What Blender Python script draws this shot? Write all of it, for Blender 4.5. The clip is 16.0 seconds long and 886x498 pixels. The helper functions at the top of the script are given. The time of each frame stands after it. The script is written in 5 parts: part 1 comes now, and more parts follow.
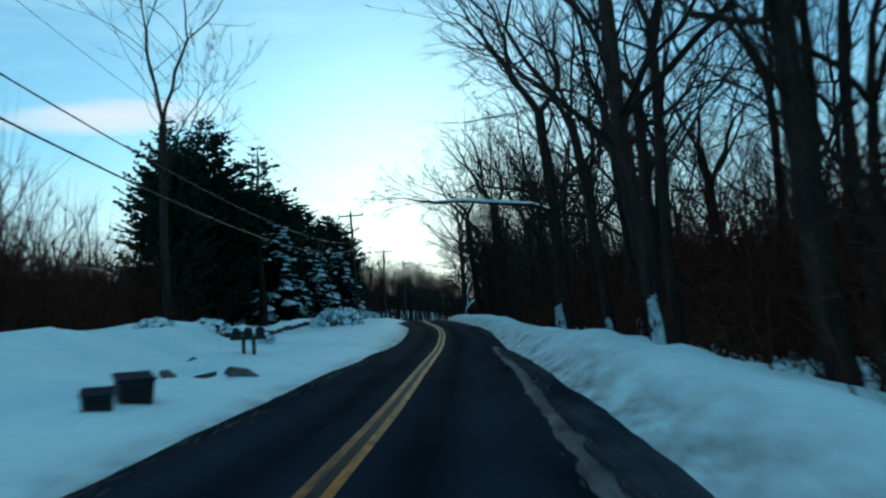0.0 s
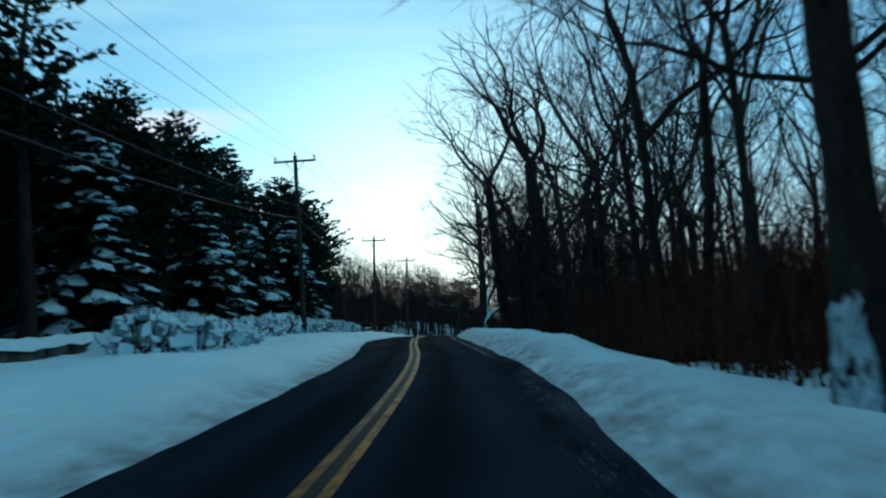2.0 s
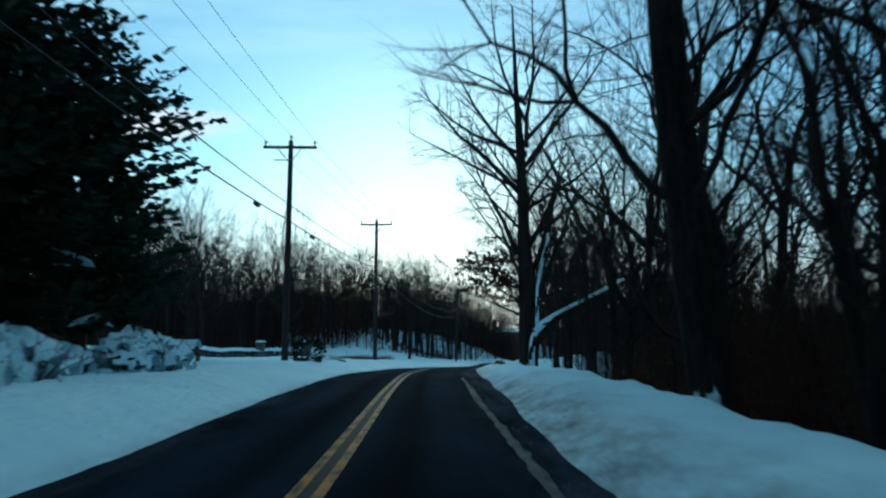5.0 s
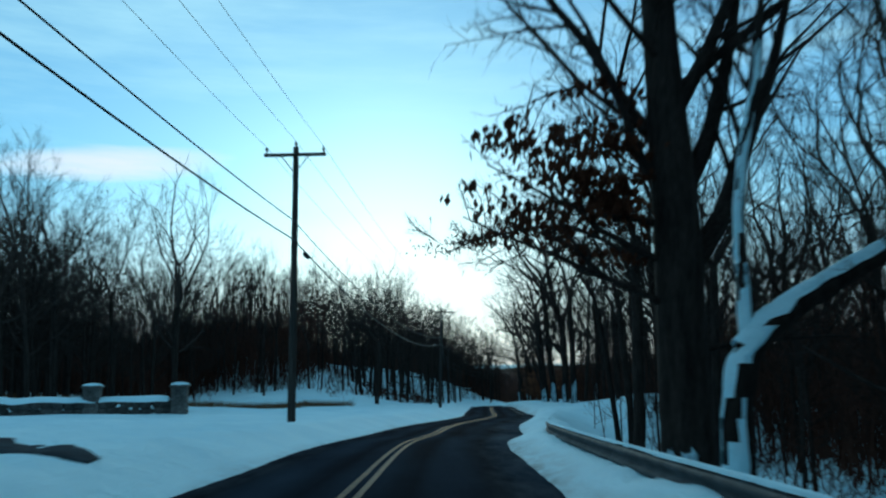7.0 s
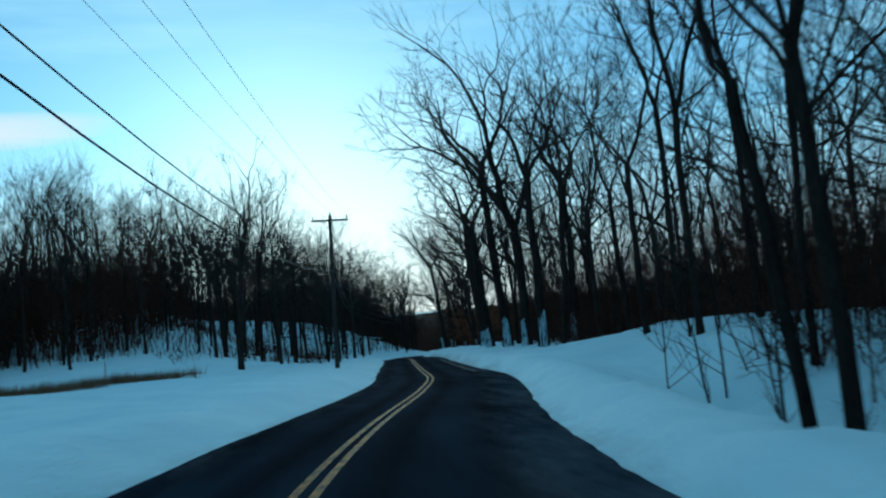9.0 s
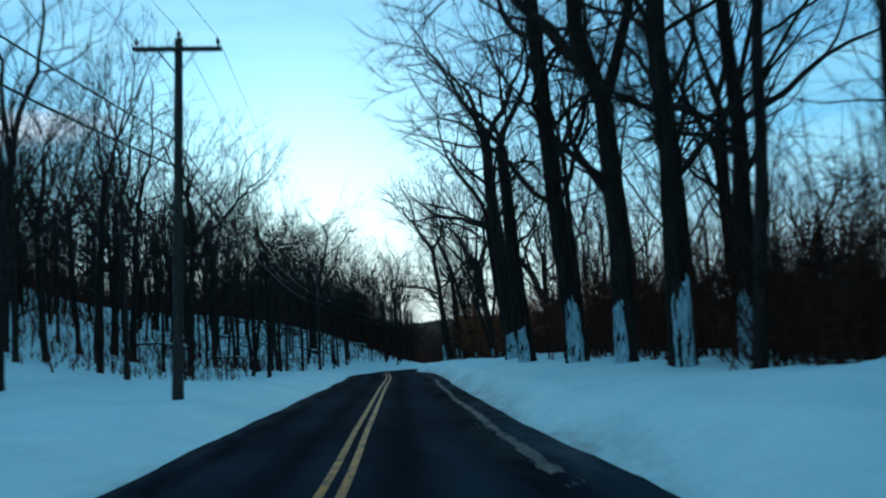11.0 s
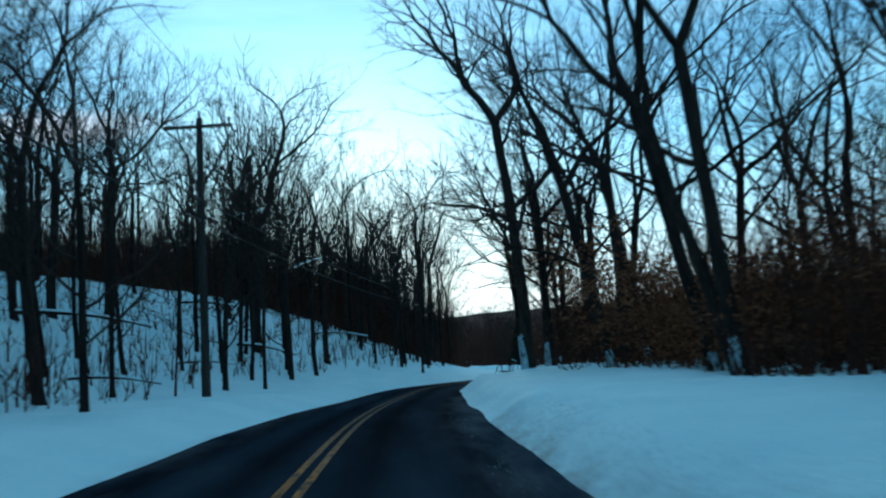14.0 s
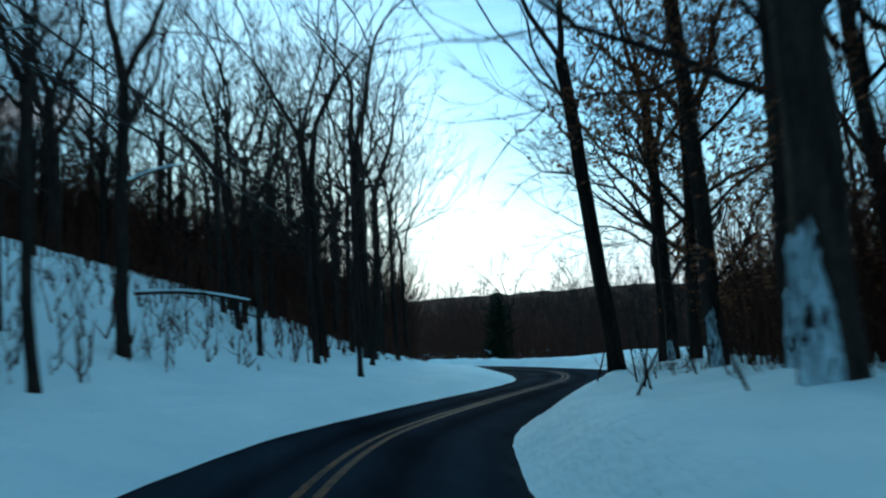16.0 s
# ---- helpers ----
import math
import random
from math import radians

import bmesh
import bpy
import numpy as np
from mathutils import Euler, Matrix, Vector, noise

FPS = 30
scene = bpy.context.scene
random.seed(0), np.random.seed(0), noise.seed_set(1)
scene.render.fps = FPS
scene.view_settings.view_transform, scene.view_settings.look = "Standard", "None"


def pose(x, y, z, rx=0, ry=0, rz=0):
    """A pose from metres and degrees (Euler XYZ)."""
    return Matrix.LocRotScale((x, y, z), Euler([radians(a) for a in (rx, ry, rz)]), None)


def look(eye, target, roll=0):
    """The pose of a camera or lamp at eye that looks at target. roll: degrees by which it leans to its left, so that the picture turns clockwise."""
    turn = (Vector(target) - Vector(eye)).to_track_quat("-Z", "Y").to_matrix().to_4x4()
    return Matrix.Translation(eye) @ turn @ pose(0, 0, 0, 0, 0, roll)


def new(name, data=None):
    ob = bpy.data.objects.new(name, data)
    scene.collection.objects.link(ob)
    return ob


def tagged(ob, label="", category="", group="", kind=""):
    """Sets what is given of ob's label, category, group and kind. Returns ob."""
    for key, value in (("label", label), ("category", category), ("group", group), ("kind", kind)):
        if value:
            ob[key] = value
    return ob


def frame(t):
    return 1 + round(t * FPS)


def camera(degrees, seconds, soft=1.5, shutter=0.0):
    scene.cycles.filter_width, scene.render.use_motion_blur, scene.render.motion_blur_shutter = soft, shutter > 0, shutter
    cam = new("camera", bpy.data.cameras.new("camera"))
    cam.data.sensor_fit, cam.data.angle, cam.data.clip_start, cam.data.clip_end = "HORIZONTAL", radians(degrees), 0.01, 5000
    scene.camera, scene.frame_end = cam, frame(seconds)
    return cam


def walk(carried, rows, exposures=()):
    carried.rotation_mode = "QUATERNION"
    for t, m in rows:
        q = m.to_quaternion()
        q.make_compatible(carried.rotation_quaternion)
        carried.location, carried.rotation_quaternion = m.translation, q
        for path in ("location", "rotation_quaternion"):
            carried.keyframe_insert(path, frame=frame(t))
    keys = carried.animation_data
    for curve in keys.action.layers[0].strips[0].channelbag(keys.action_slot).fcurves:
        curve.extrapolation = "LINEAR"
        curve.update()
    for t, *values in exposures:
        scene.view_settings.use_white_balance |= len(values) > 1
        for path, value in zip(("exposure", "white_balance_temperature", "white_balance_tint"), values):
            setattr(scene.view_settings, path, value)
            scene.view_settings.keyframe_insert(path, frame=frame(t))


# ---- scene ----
cam = camera(53.8, 16.0, soft=2.2, shutter=0.4)
PATH = [
    (0.0, look((0.084, 0.067, 1.569), (0.1051, 2.0633, 1.6896), -2.71)),
    (0.5, look((0.518, 8.811, 1.508), (0.5331, 10.8037, 1.6834), -2.60)),
    (1.0, look((0.933, 17.414, 1.361), (0.9364, 19.4082, 1.5175), -2.92)),
    (1.5, look((1.131, 25.680, 1.156), (1.1305, 27.6754, 1.2866), -3.73)),
    (2.0, look((1.360, 34.373, 1.056), (1.3333, 36.3670, 1.2069), -1.80)),
    (2.5, look((1.268, 43.176, 1.134), (1.2328, 45.1681, 1.3035), 0.13)),
    (3.0, look((1.073, 51.525, 1.186), (1.0503, 53.5175, 1.3524), -0.21)),
    (3.5, look((0.669, 60.037, 1.284), (0.6543, 62.0321, 1.4238), -0.02)),
    (4.0, look((0.376, 69.618, 1.255), (0.3714, 71.6122, 1.4095), 0.10)),
    (4.5, look((0.139, 78.598, 1.147), (0.1339, 80.5917, 1.3048), 0.10)),
    (7.0, look((-0.368, 119.870, 0.470), (-0.3159, 121.8534, 0.7257), -0.50)),
    (7.5, look((-0.185, 128.393, 0.168), (-0.0843, 130.3782, 0.3900), -1.52)),
    (8.0, look((-0.083, 136.677, -0.156), (0.0969, 138.6615, 0.0126), -2.94)),
    (8.5, look((0.509, 144.633, -0.488), (0.7389, 146.6118, -0.3071), -3.30)),
    (9.0, look((1.270, 152.503, -0.806), (1.5392, 154.4799, -0.6729), -4.61)),
    (11.5, look((7.040, 195.090, -2.710), (7.2560, 197.0714, -2.5440), -1.35)),
    (12.0, look((7.810, 203.800, -3.005), (7.9939, 205.7865, -2.8633), -0.49)),
    (12.5, look((8.670, 212.950, -3.363), (8.8687, 214.9355, -3.2283), -1.81)),
    (13.0, look((9.710, 222.250, -3.731), (9.8848, 224.2338, -3.5470), -1.58)),
    (13.5, look((10.120, 229.870, -4.026), (10.3062, 231.8547, -3.8637), -2.79)),
    (14.0, look((10.380, 238.280, -4.252), (10.5449, 240.2668, -4.0927), -2.23)),
    (14.5, look((10.760, 246.530, -4.609), (10.8962, 248.5161, -4.4175), -1.62)),
    (15.0, look((11.200, 254.410, -5.020), (11.3385, 256.3891, -4.7665), -0.97)),
    (15.5, look((11.720, 262.730, -5.418), (11.9018, 264.7151, -5.2547), -2.53)),
    (16.0, look((12.360, 270.850, -5.865), (12.6501, 272.8241, -5.7279), -2.01)),
]
walk(cam, PATH, [(0, 0.2, 4850, -27.0), (4.5, 0.25, 4850, -27.0), (7, 0.25, 4760, -27.0), (8, 0.2, 4560, -28.0), (9, 0.18, 4560, -28.0), (11.5, 0.35, 4550, -27.0), (14, 0.56, 4620, -26.0), (15, 0.65, 4800, -24.0), (16, 0.68, 4880, -23.0)])

# world and light
world = bpy.data.worlds.new("dusk_sky")
scene.world = world
world.use_nodes = True
wn, wl = world.node_tree.nodes, world.node_tree.links
sky = wn.new("ShaderNodeTexSky")
sky.sky_type = "NISHITA"
sky.sun_disc = False
sky.sun_elevation = radians(9.0)
sky.sun_rotation = radians(-3.0)
sky.air_density, sky.dust_density, sky.ozone_density = 1.0, 0.4, 4.0
bg = wn["Background"]
bg.inputs["Strength"].default_value = 0.12
# thin pink-white cloud streaks low over the horizon
wc = wn.new("ShaderNodeTexCoord")
wm = wn.new("ShaderNodeMapping")
wm.inputs["Scale"].default_value = (1.6, 1.6, 11.0)
wt = wn.new("ShaderNodeTexNoise")
wt.inputs["Scale"].default_value, wt.inputs["Detail"].default_value, wt.inputs["Roughness"].default_value = 1.7, 7, 0.6
wr = wn.new("ShaderNodeMapRange")
wr.inputs["From Min"].default_value, wr.inputs["From Max"].default_value, wr.inputs["To Max"].default_value = 0.45, 0.72, 0.6
wr.inputs["To Min"].default_value = 0.22
wx = wn.new("ShaderNodeMix")
wx.data_type = "RGBA"
wl.new(wc.outputs["Generated"], wm.inputs["Vector"])
wl.new(wm.outputs["Vector"], wt.inputs["Vector"])
wl.new(wt.outputs["Fac"], wr.inputs["Value"])
# a pale rosy haze low down
wz = wn.new("ShaderNodeSeparateXYZ")
wl.new(wc.outputs["Generated"], wz.inputs["Vector"])
wh = wn.new("ShaderNodeMapRange")
wh.interpolation_type = "SMOOTHSTEP"
wh.inputs["From Min"].default_value, wh.inputs["From Max"].default_value = -0.02, 0.20
wh.inputs["To Min"].default_value, wh.inputs["To Max"].default_value = 0.75, 0.0
wl.new(wz.outputs["Z"], wh.inputs["Value"])
wl.new(wr.outputs["Result"], wx.inputs[0])
wy = wn.new("ShaderNodeMix")
wy.data_type = "RGBA"
wl.new(wh.outputs["Result"], wy.inputs[0])
wl.new(wx.outputs[2], wy.inputs[6])
wy.inputs[7].default_value = (8.8, 6.6, 6.9, 1)
wl.new(sky.outputs["Color"], wx.inputs[6])
wx.inputs[7].default_value = (6.0, 6.4, 6.6, 1)


def sky_math(op, a, b=None, c=None):
    m = wn.new("ShaderNodeMath")
    m.operation = op
    for k, v in enumerate((a, b, c)):
        if isinstance(v, (int, float)):
            m.inputs[k].default_value = v
        elif v is not None:
            wl.new(v, m.inputs[k])
    return m.outputs[0]


def sky_dot(x, y, z):
    m = wn.new("ShaderNodeVectorMath")
    m.operation = "DOT_PRODUCT"
    wl.new(wc.outputs["Generated"], m.inputs[0])
    m.inputs[1].default_value = (x, y, z)
    return m.outputs["Value"]


def sky_mix(fac, under, over):
    m = wn.new("ShaderNodeMix")
    m.data_type = "RGBA"
    wl.new(fac, m.inputs[0])
    wl.new(under, m.inputs[6])
    m.inputs[7].default_value = (*over, 1)
    return m.outputs[2]


# the afterglow above the road's far end
glow = sky_math("POWER", sky_math("MAXIMUM", sky_dot(0.035, 0.998, 0.05), 0.0), 70.0)
tint = sky_mix(sky_math("MULTIPLY", glow, 0.6), wy.outputs[2], (11.0, 8.8, 7.8))
# one long rosy cloud to the left of it, torn at its ends
az, el = radians(-18.5), radians(12.4)
cloud_u = sky_dot(math.cos(az), -math.sin(az), 0.09)
cloud_v = sky_dot(-math.sin(el) * math.sin(az) - 0.09 * math.cos(az), -math.sin(el) * math.cos(az) + 0.09 * math.sin(az), math.cos(el))
far = sky_math("ADD", sky_math("POWER", sky_math("DIVIDE", cloud_u, 0.15), 2.0), sky_math("POWER", sky_math("DIVIDE", cloud_v, 0.022), 2.0))
ragged = sky_math("MULTIPLY_ADD", wt.outputs["Fac"], 2.2, -1.1)
veil = sky_math("MULTIPLY", sky_math("GREATER_THAN", sky_dot(0, 1, 0), 0.0), sky_math("MAXIMUM", sky_math("MINIMUM", sky_math("ADD", sky_math("SUBTRACT", 1.0, far), ragged), 1.0), 0.0))
wl.new(sky_mix(sky_math("MULTIPLY", veil, 0.75), tint, (8.8, 6.1, 6.0)), bg.inputs["Color"])

sun = new("sun", bpy.data.lights.new("sun", "SUN"))
sun.data.energy, sun.data.angle, sun.data.color = 0.5, radians(12), (1.0, 0.86, 0.72)
sun.matrix_world = look((0, 0, 50), (-50 * math.sin(radians(3)), -50 * math.cos(radians(3)), 50 - 50 * math.tan(radians(9))))


# ---- materials ----
def material(name, rough=0.8, metallic=0.0, gloss=0.2):
    m = bpy.data.materials.new(name)
    m.use_nodes = True
    b = m.node_tree.nodes["Principled BSDF"]
    b.inputs["Roughness"].default_value = rough
    b.inputs["Metallic"].default_value = metallic
    b.inputs["Specular IOR Level"].default_value = gloss
    b.inputs["IOR"].default_value = 1.2
    return m, m.node_tree.nodes, m.node_tree.links, b


def noise_tex(n, l, scale, detail=4.0, stretch=(1, 1, 1), coords="Object", rough=0.6):
    tc = n.new("ShaderNodeTexCoord")
    mp = n.new("ShaderNodeMapping")
    mp.inputs["Scale"].default_value = stretch
    t = n.new("ShaderNodeTexNoise")
    t.inputs["Scale"].default_value, t.inputs["Detail"].default_value = scale, detail
    t.inputs["Roughness"].default_value = rough
    l.new(tc.outputs[coords], mp.inputs["Vector"])
    l.new(mp.outputs["Vector"], t.inputs["Vector"])
    return t.outputs["Fac"]


def ramp(n, l, fac, stops):
    r = n.new("ShaderNodeValToRGB")
    while len(r.color_ramp.elements) < len(stops):
        r.color_ramp.elements.new(0.5)
    for e, (p, c) in zip(r.color_ramp.elements, stops):
        e.position, e.color = p, (*c, 1)
    l.new(fac, r.inputs["Fac"])
    return r.outputs["Color"]


def mix(n, l, fac, a, b, mode="MIX"):
    m = n.new("ShaderNodeMix")
    m.data_type, m.blend_type = "RGBA", mode
    for key, v in (("Factor", fac), ("A", a), ("B", b)):
        s = [i for i in m.inputs if i.name == key and (key == "Factor" and i.type == "VALUE" or key != "Factor" and i.type == "RGBA")][0]
        if isinstance(v, (int, float)):
            s.default_value = v
        elif isinstance(v, tuple):
            s.default_value = (*v, 1)
        else:
            l.new(v, s)
    return [o for o in m.outputs if o.type == "RGBA"][0]


def bump(n, l, b, fac, strength, distance):
    k = n.new("ShaderNodeBump")
    k.inputs["Strength"].default_value, k.inputs["Distance"].default_value = strength, distance
    l.new(fac, k.inputs["Height"])
    l.new(k.outputs["Normal"], b.inputs["Normal"])


def two_tone(name, a, b_, scale, rough=0.85, stretch=(1, 1, 1), bumpd=0.01, fine=8.0, metallic=0.0, vary=0.0):
    m, n, l, b = material(name, rough, metallic)
    big = noise_tex(n, l, scale, 5, stretch)
    small = noise_tex(n, l, scale * fine, 4, stretch)
    c1 = ramp(n, l, big, [(0.3, a), (0.7, b_)])
    c2 = ramp(n, l, small, [(0.3, (0.62, 0.62, 0.62)), (0.7, (1.25, 1.25, 1.25))])
    c = mix(n, l, 1.0, c1, c2, "MULTIPLY")
    if vary:
        info = n.new("ShaderNodeObjectInfo")
        c3 = ramp(n, l, info.outputs["Random"], [(0.0, (1 - vary,) * 3), (1.0, (1 + vary,) * 3)])
        c = mix(n, l, 1.0, c, c3, "MULTIPLY")
    l.new(c, b.inputs["Base Color"])
    bump(n, l, b, small, 0.6, bumpd)
    return m


BARK = two_tone("bark", (0.013, 0.011, 0.010), (0.040, 0.033, 0.028), 1.2, 0.9, (4, 4, 0.7), 0.03, 6, vary=0.3)
TWIG = two_tone("twig_bark", (0.02, 0.016, 0.014), (0.042, 0.034, 0.029), 2.0, 0.9, (1, 1, 1), 0.005, vary=0.3)
BRUSH = two_tone("brush_stems", (0.036, 0.018, 0.013), (0.078, 0.040, 0.028), 0.6, 0.9, (1, 1, 1), 0.005)
NEEDLE = two_tone("needles", (0.010, 0.018, 0.012), (0.024, 0.038, 0.022), 0.8, 0.85, (1, 1, 1), 0.01, vary=0.25)
DRYLEAF = two_tone("dry_leaves", (0.028, 0.012, 0.007), (0.07, 0.029, 0.015), 2.0, 0.8, (1, 1, 1), 0.004)
TIMBER = two_tone("weathered_timber", (0.026, 0.024, 0.022), (0.062, 0.056, 0.05), 1.5, 0.85, (8, 8, 0.5), 0.006, 5, vary=0.2)
METAL = two_tone("galvanised_steel", (0.055, 0.058, 0.062), (0.12, 0.124, 0.13), 2.0, 0.75, (1, 1, 1), 0.002, 6, metallic=0.3)
BLACK = two_tone("black_rubber", (0.02, 0.02, 0.02), (0.035, 0.035, 0.035), 3.0, 0.6)
STONE = two_tone("field_stone", (0.05, 0.048, 0.046), (0.14, 0.135, 0.125), 1.2, 0.9, (1, 1, 1), 0.02, vary=0.3)


def snow_material():
    m, n, l, b = material("snow", 0.75)
    big = noise_tex(n, l, 0.35, 5)
    small = noise_tex(n, l, 9.0, 6)
    c = ramp(n, l, big, [(0.25, (0.61, 0.80, 0.89)), (0.75, (0.75, 0.92, 0.975))])
    grit = n.new("ShaderNodeAttribute")
    grit.attribute_name = "grit"
    speck = ramp(n, l, noise_tex(n, l, 2.2, 7, (1, 0.45, 1), rough=0.7), [(0.30, (0, 0, 0)), (0.72, (1, 1, 1))])
    amount = n.new("ShaderNodeMath")
    amount.operation = "MULTIPLY"
    l.new(grit.outputs["Fac"], amount.inputs[0])
    l.new(speck, amount.inputs[1])
    c = mix(n, l, amount.outputs[0], c, (0.12, 0.11, 0.105))
    l.new(c, b.inputs["Base Color"])
    s = n.new("ShaderNodeMath")
    s.operation = "MULTIPLY_ADD"
    s.inputs[1].default_value = 0.35
    l.new(small, s.inputs[0])
    l.new(noise_tex(n, l, 1.6, 4), s.inputs[2])
    bump(n, l, b, s.outputs[0], 0.85, 0.18)
    return m


SNOW = snow_material()
TAR = two_tone("tar", (0.006, 0.007, 0.009), (0.014, 0.016, 0.02), 2.0, 0.8, (1, 0.3, 1), 0.004)
SLUSH = two_tone("grey_slush", (0.025, 0.028, 0.033), (0.125, 0.137, 0.15), 2.4, 0.8, (1, 0.5, 1), 0.05, 6)


def asphalt_material():
    m, n, l, b = material("asphalt", 0.7)
    worn = noise_tex(n, l, 0.5, 6, (1.3, 0.12, 1))
    grain = noise_tex(n, l, 60, 3)
    patch = noise_tex(n, l, 0.25, 4, (1, 0.5, 1))
    c = ramp(n, l, worn, [(0.3, (0.012, 0.016, 0.023)), (0.72, (0.031, 0.039, 0.053))])
    c = mix(n, l, 1.0, c, ramp(n, l, grain, [(0.3, (0.75, 0.75, 0.75)), (0.7, (1.25, 1.25, 1.25))]), "MULTIPLY")
    c = mix(n, l, 1.0, c, ramp(n, l, patch, [(0.35, (0.7, 0.7, 0.72)), (0.6, (1.1, 1.1, 1.1))]), "MULTIPLY")
    way = n.new("ShaderNodeAttribute")
    way.attribute_name = "track"
    c = mix(n, l, 1.0, c, ramp(n, l, way.outputs["Fac"], [(0.0, (1.05, 1.08, 1.14)), (1.0, (0.45, 0.45, 0.47))]), "MULTIPLY")
    wet = n.new("ShaderNodeAttribute")
    wet.attribute_name = "film"
    thin = n.new("ShaderNodeMath")
    thin.operation = "MULTIPLY"
    l.new(wet.outputs["Fac"], thin.inputs[0])
    l.new(ramp(n, l, noise_tex(n, l, 1.1, 7, (1, 0.22, 1), rough=0.7), [(0.42, (0, 0, 0)), (0.75, (0.55, 0.55, 0.55))]), thin.inputs[1])
    c = mix(n, l, thin.outputs[0], c, (0.13, 0.14, 0.155))
    l.new(c, b.inputs["Base Color"])
    r = n.new("ShaderNodeMapRange")
    r.inputs["To Min"].default_value, r.inputs["To Max"].default_value = 0.8, 1.0
    l.new(worn, r.inputs["Value"])
    l.new(r.outputs["Result"], b.inputs["Roughness"])
    b.inputs["Specular IOR Level"].default_value = 0.02
    b.inputs["IOR"].default_value = 1.06
    bump(n, l, b, grain, 0.5, 0.006)
    return m


ASPHALT = asphalt_material()


def paint_material():
    m, n, l, b = material("yellow_line_paint", 0.7)
    w = noise_tex(n, l, 7.0, 6, (1, 0.4, 1))
    c = ramp(n, l, w, [(0.36, (0.03, 0.026, 0.02)), (0.64, (0.43, 0.175, 0.008))])
    # wear and low-light dimness, both mixed into the stripe's colour
    worn_dim = n.new("ShaderNodeAttribute")
    worn_dim.attribute_name = "worn_dim"
    c = mix(n, l, worn_dim.outputs["Fac"], c, (0.02, 0.021, 0.024))
    l.new(c, b.inputs["Base Color"])
    return m


PAINT = paint_material()


# ---- mesh helpers ----
def mesh_of(name, verts, faces, mat, smooth=True):
    me = bpy.data.meshes.new(name)
    me.from_pydata(verts, [], faces)
    me.materials.append(mat)
    if smooth:
        me.polygons.foreach_set("use_smooth", [True] * len(me.polygons))
    me.update()
    return me


def part(name, bm, mat, parent, label=""):
    """One mesh object under a thing; bm is a bmesh or a mesh."""
    if isinstance(bm, bmesh.types.BMesh):
        me = bpy.data.meshes.new(name)
        bm.to_mesh(me)
        bm.free()
        me.materials.append(mat)
    else:
        me = bm
    ob = new(name, me)
    ob.parent = parent
    return tagged(ob, label)


def thing(name, label, category, m=None, group="", kind=""):
    ob = new(name)
    ob.empty_display_size = 0.2
    if m is not None:
        ob.matrix_world = m
    return tagged(ob, label, category, group, kind)


def tube(V, F, pts, radii, sides, cap=True):
    """Adds a tapered tube along pts to the lists V and F."""
    n, base = len(pts), len(V)
    for i, p in enumerate(pts):
        d = (pts[min(i + 1, n - 1)] - pts[max(i - 1, 0)]).normalized()
        a = d.cross(Vector((0.31, 0.95, 0.05)))
        if a.length < 0.1:
            a = d.cross(Vector((1, 0, 0)))
        a.normalize()
        b = d.cross(a)
        for k in range(sides):
            w = 2 * math.pi * k / sides
            V.append(p + (a * math.cos(w) + b * math.sin(w)) * radii[i])
    for i in range(n - 1):
        for k in range(sides):
            k2 = (k + 1) % sides
            F.append((base + i * sides + k, base + i * sides + k2, base + (i + 1) * sides + k2, base + (i + 1) * sides + k))
    if cap:
        F.append(tuple(base + (n - 1) * sides + k for k in range(sides)))


# ---- the lie of the land ----
def smooth(a, b, x):
    t = min(1.0, max(0.0, (x - a) / (b - a)))
    return t * t * (3 - 2 * t)


def curve_at(keys, y):
    """A smooth curve through (y, value) keys, straight past both ends."""
    if y <= keys[0][0]:
        (a, b) = keys[0], keys[1]
        return a[1] + (b[1] - a[1]) / (b[0] - a[0]) * (y - a[0])
    if y >= keys[-1][0]:
        (a, b) = keys[-2], keys[-1]
        return b[1] + (b[1] - a[1]) / (b[0] - a[0]) * (y - b[0])
    i = max(k for k in range(len(keys) - 1) if keys[k][0] <= y)
    p1, p2 = keys[i], keys[i + 1]
    p0 = keys[i - 1] if i > 0 else (2 * p1[0] - p2[0], 2 * p1[1] - p2[1])
    p3 = keys[i + 2] if i + 2 < len(keys) else (2 * p2[0] - p1[0], 2 * p2[1] - p1[1])
    t, h = (y - p1[0]) / (p2[0] - p1[0]), p2[0] - p1[0]
    m1, m2 = (p2[1] - p0[1]) / (p2[0] - p0[0]) * h, (p3[1] - p1[1]) / (p3[0] - p1[0]) * h
    return (2 * t**3 - 3 * t**2 + 1) * p1[1] + (t**3 - 2 * t**2 + t) * m1 + (3 * t**2 - 2 * t**3) * p2[1] + (t**3 - t**2) * m2


CENTRE = [(-40, -1.9), (0, -1.2), (13, -0.62), (26, -0.2), (38, 0.18), (50, 0.32), (61, 0.05), (73, -0.6), (87, -1.15), (96, -1.25), (110, -1.5),
          (122, -1.55), (132, -1.35), (146, -0.8), (153, 0.1), (162, 0.95), (170, 2.1), (181, 4.05), (192, 5.6), (204.1, 6.5), (222, 7.77), (240, 9.1),
          (257.1, 9.79), (265, 10.36), (271, 11.03), (276, 11.74), (281.8, 12.68), (285.8, 13.81), (294.1, 17.4), (305.1, 22.12), (318.8, 25.51), (328.8, 26.33), (344, 24.93),
          (359.5, 19.84), (380.6, 8.75)]
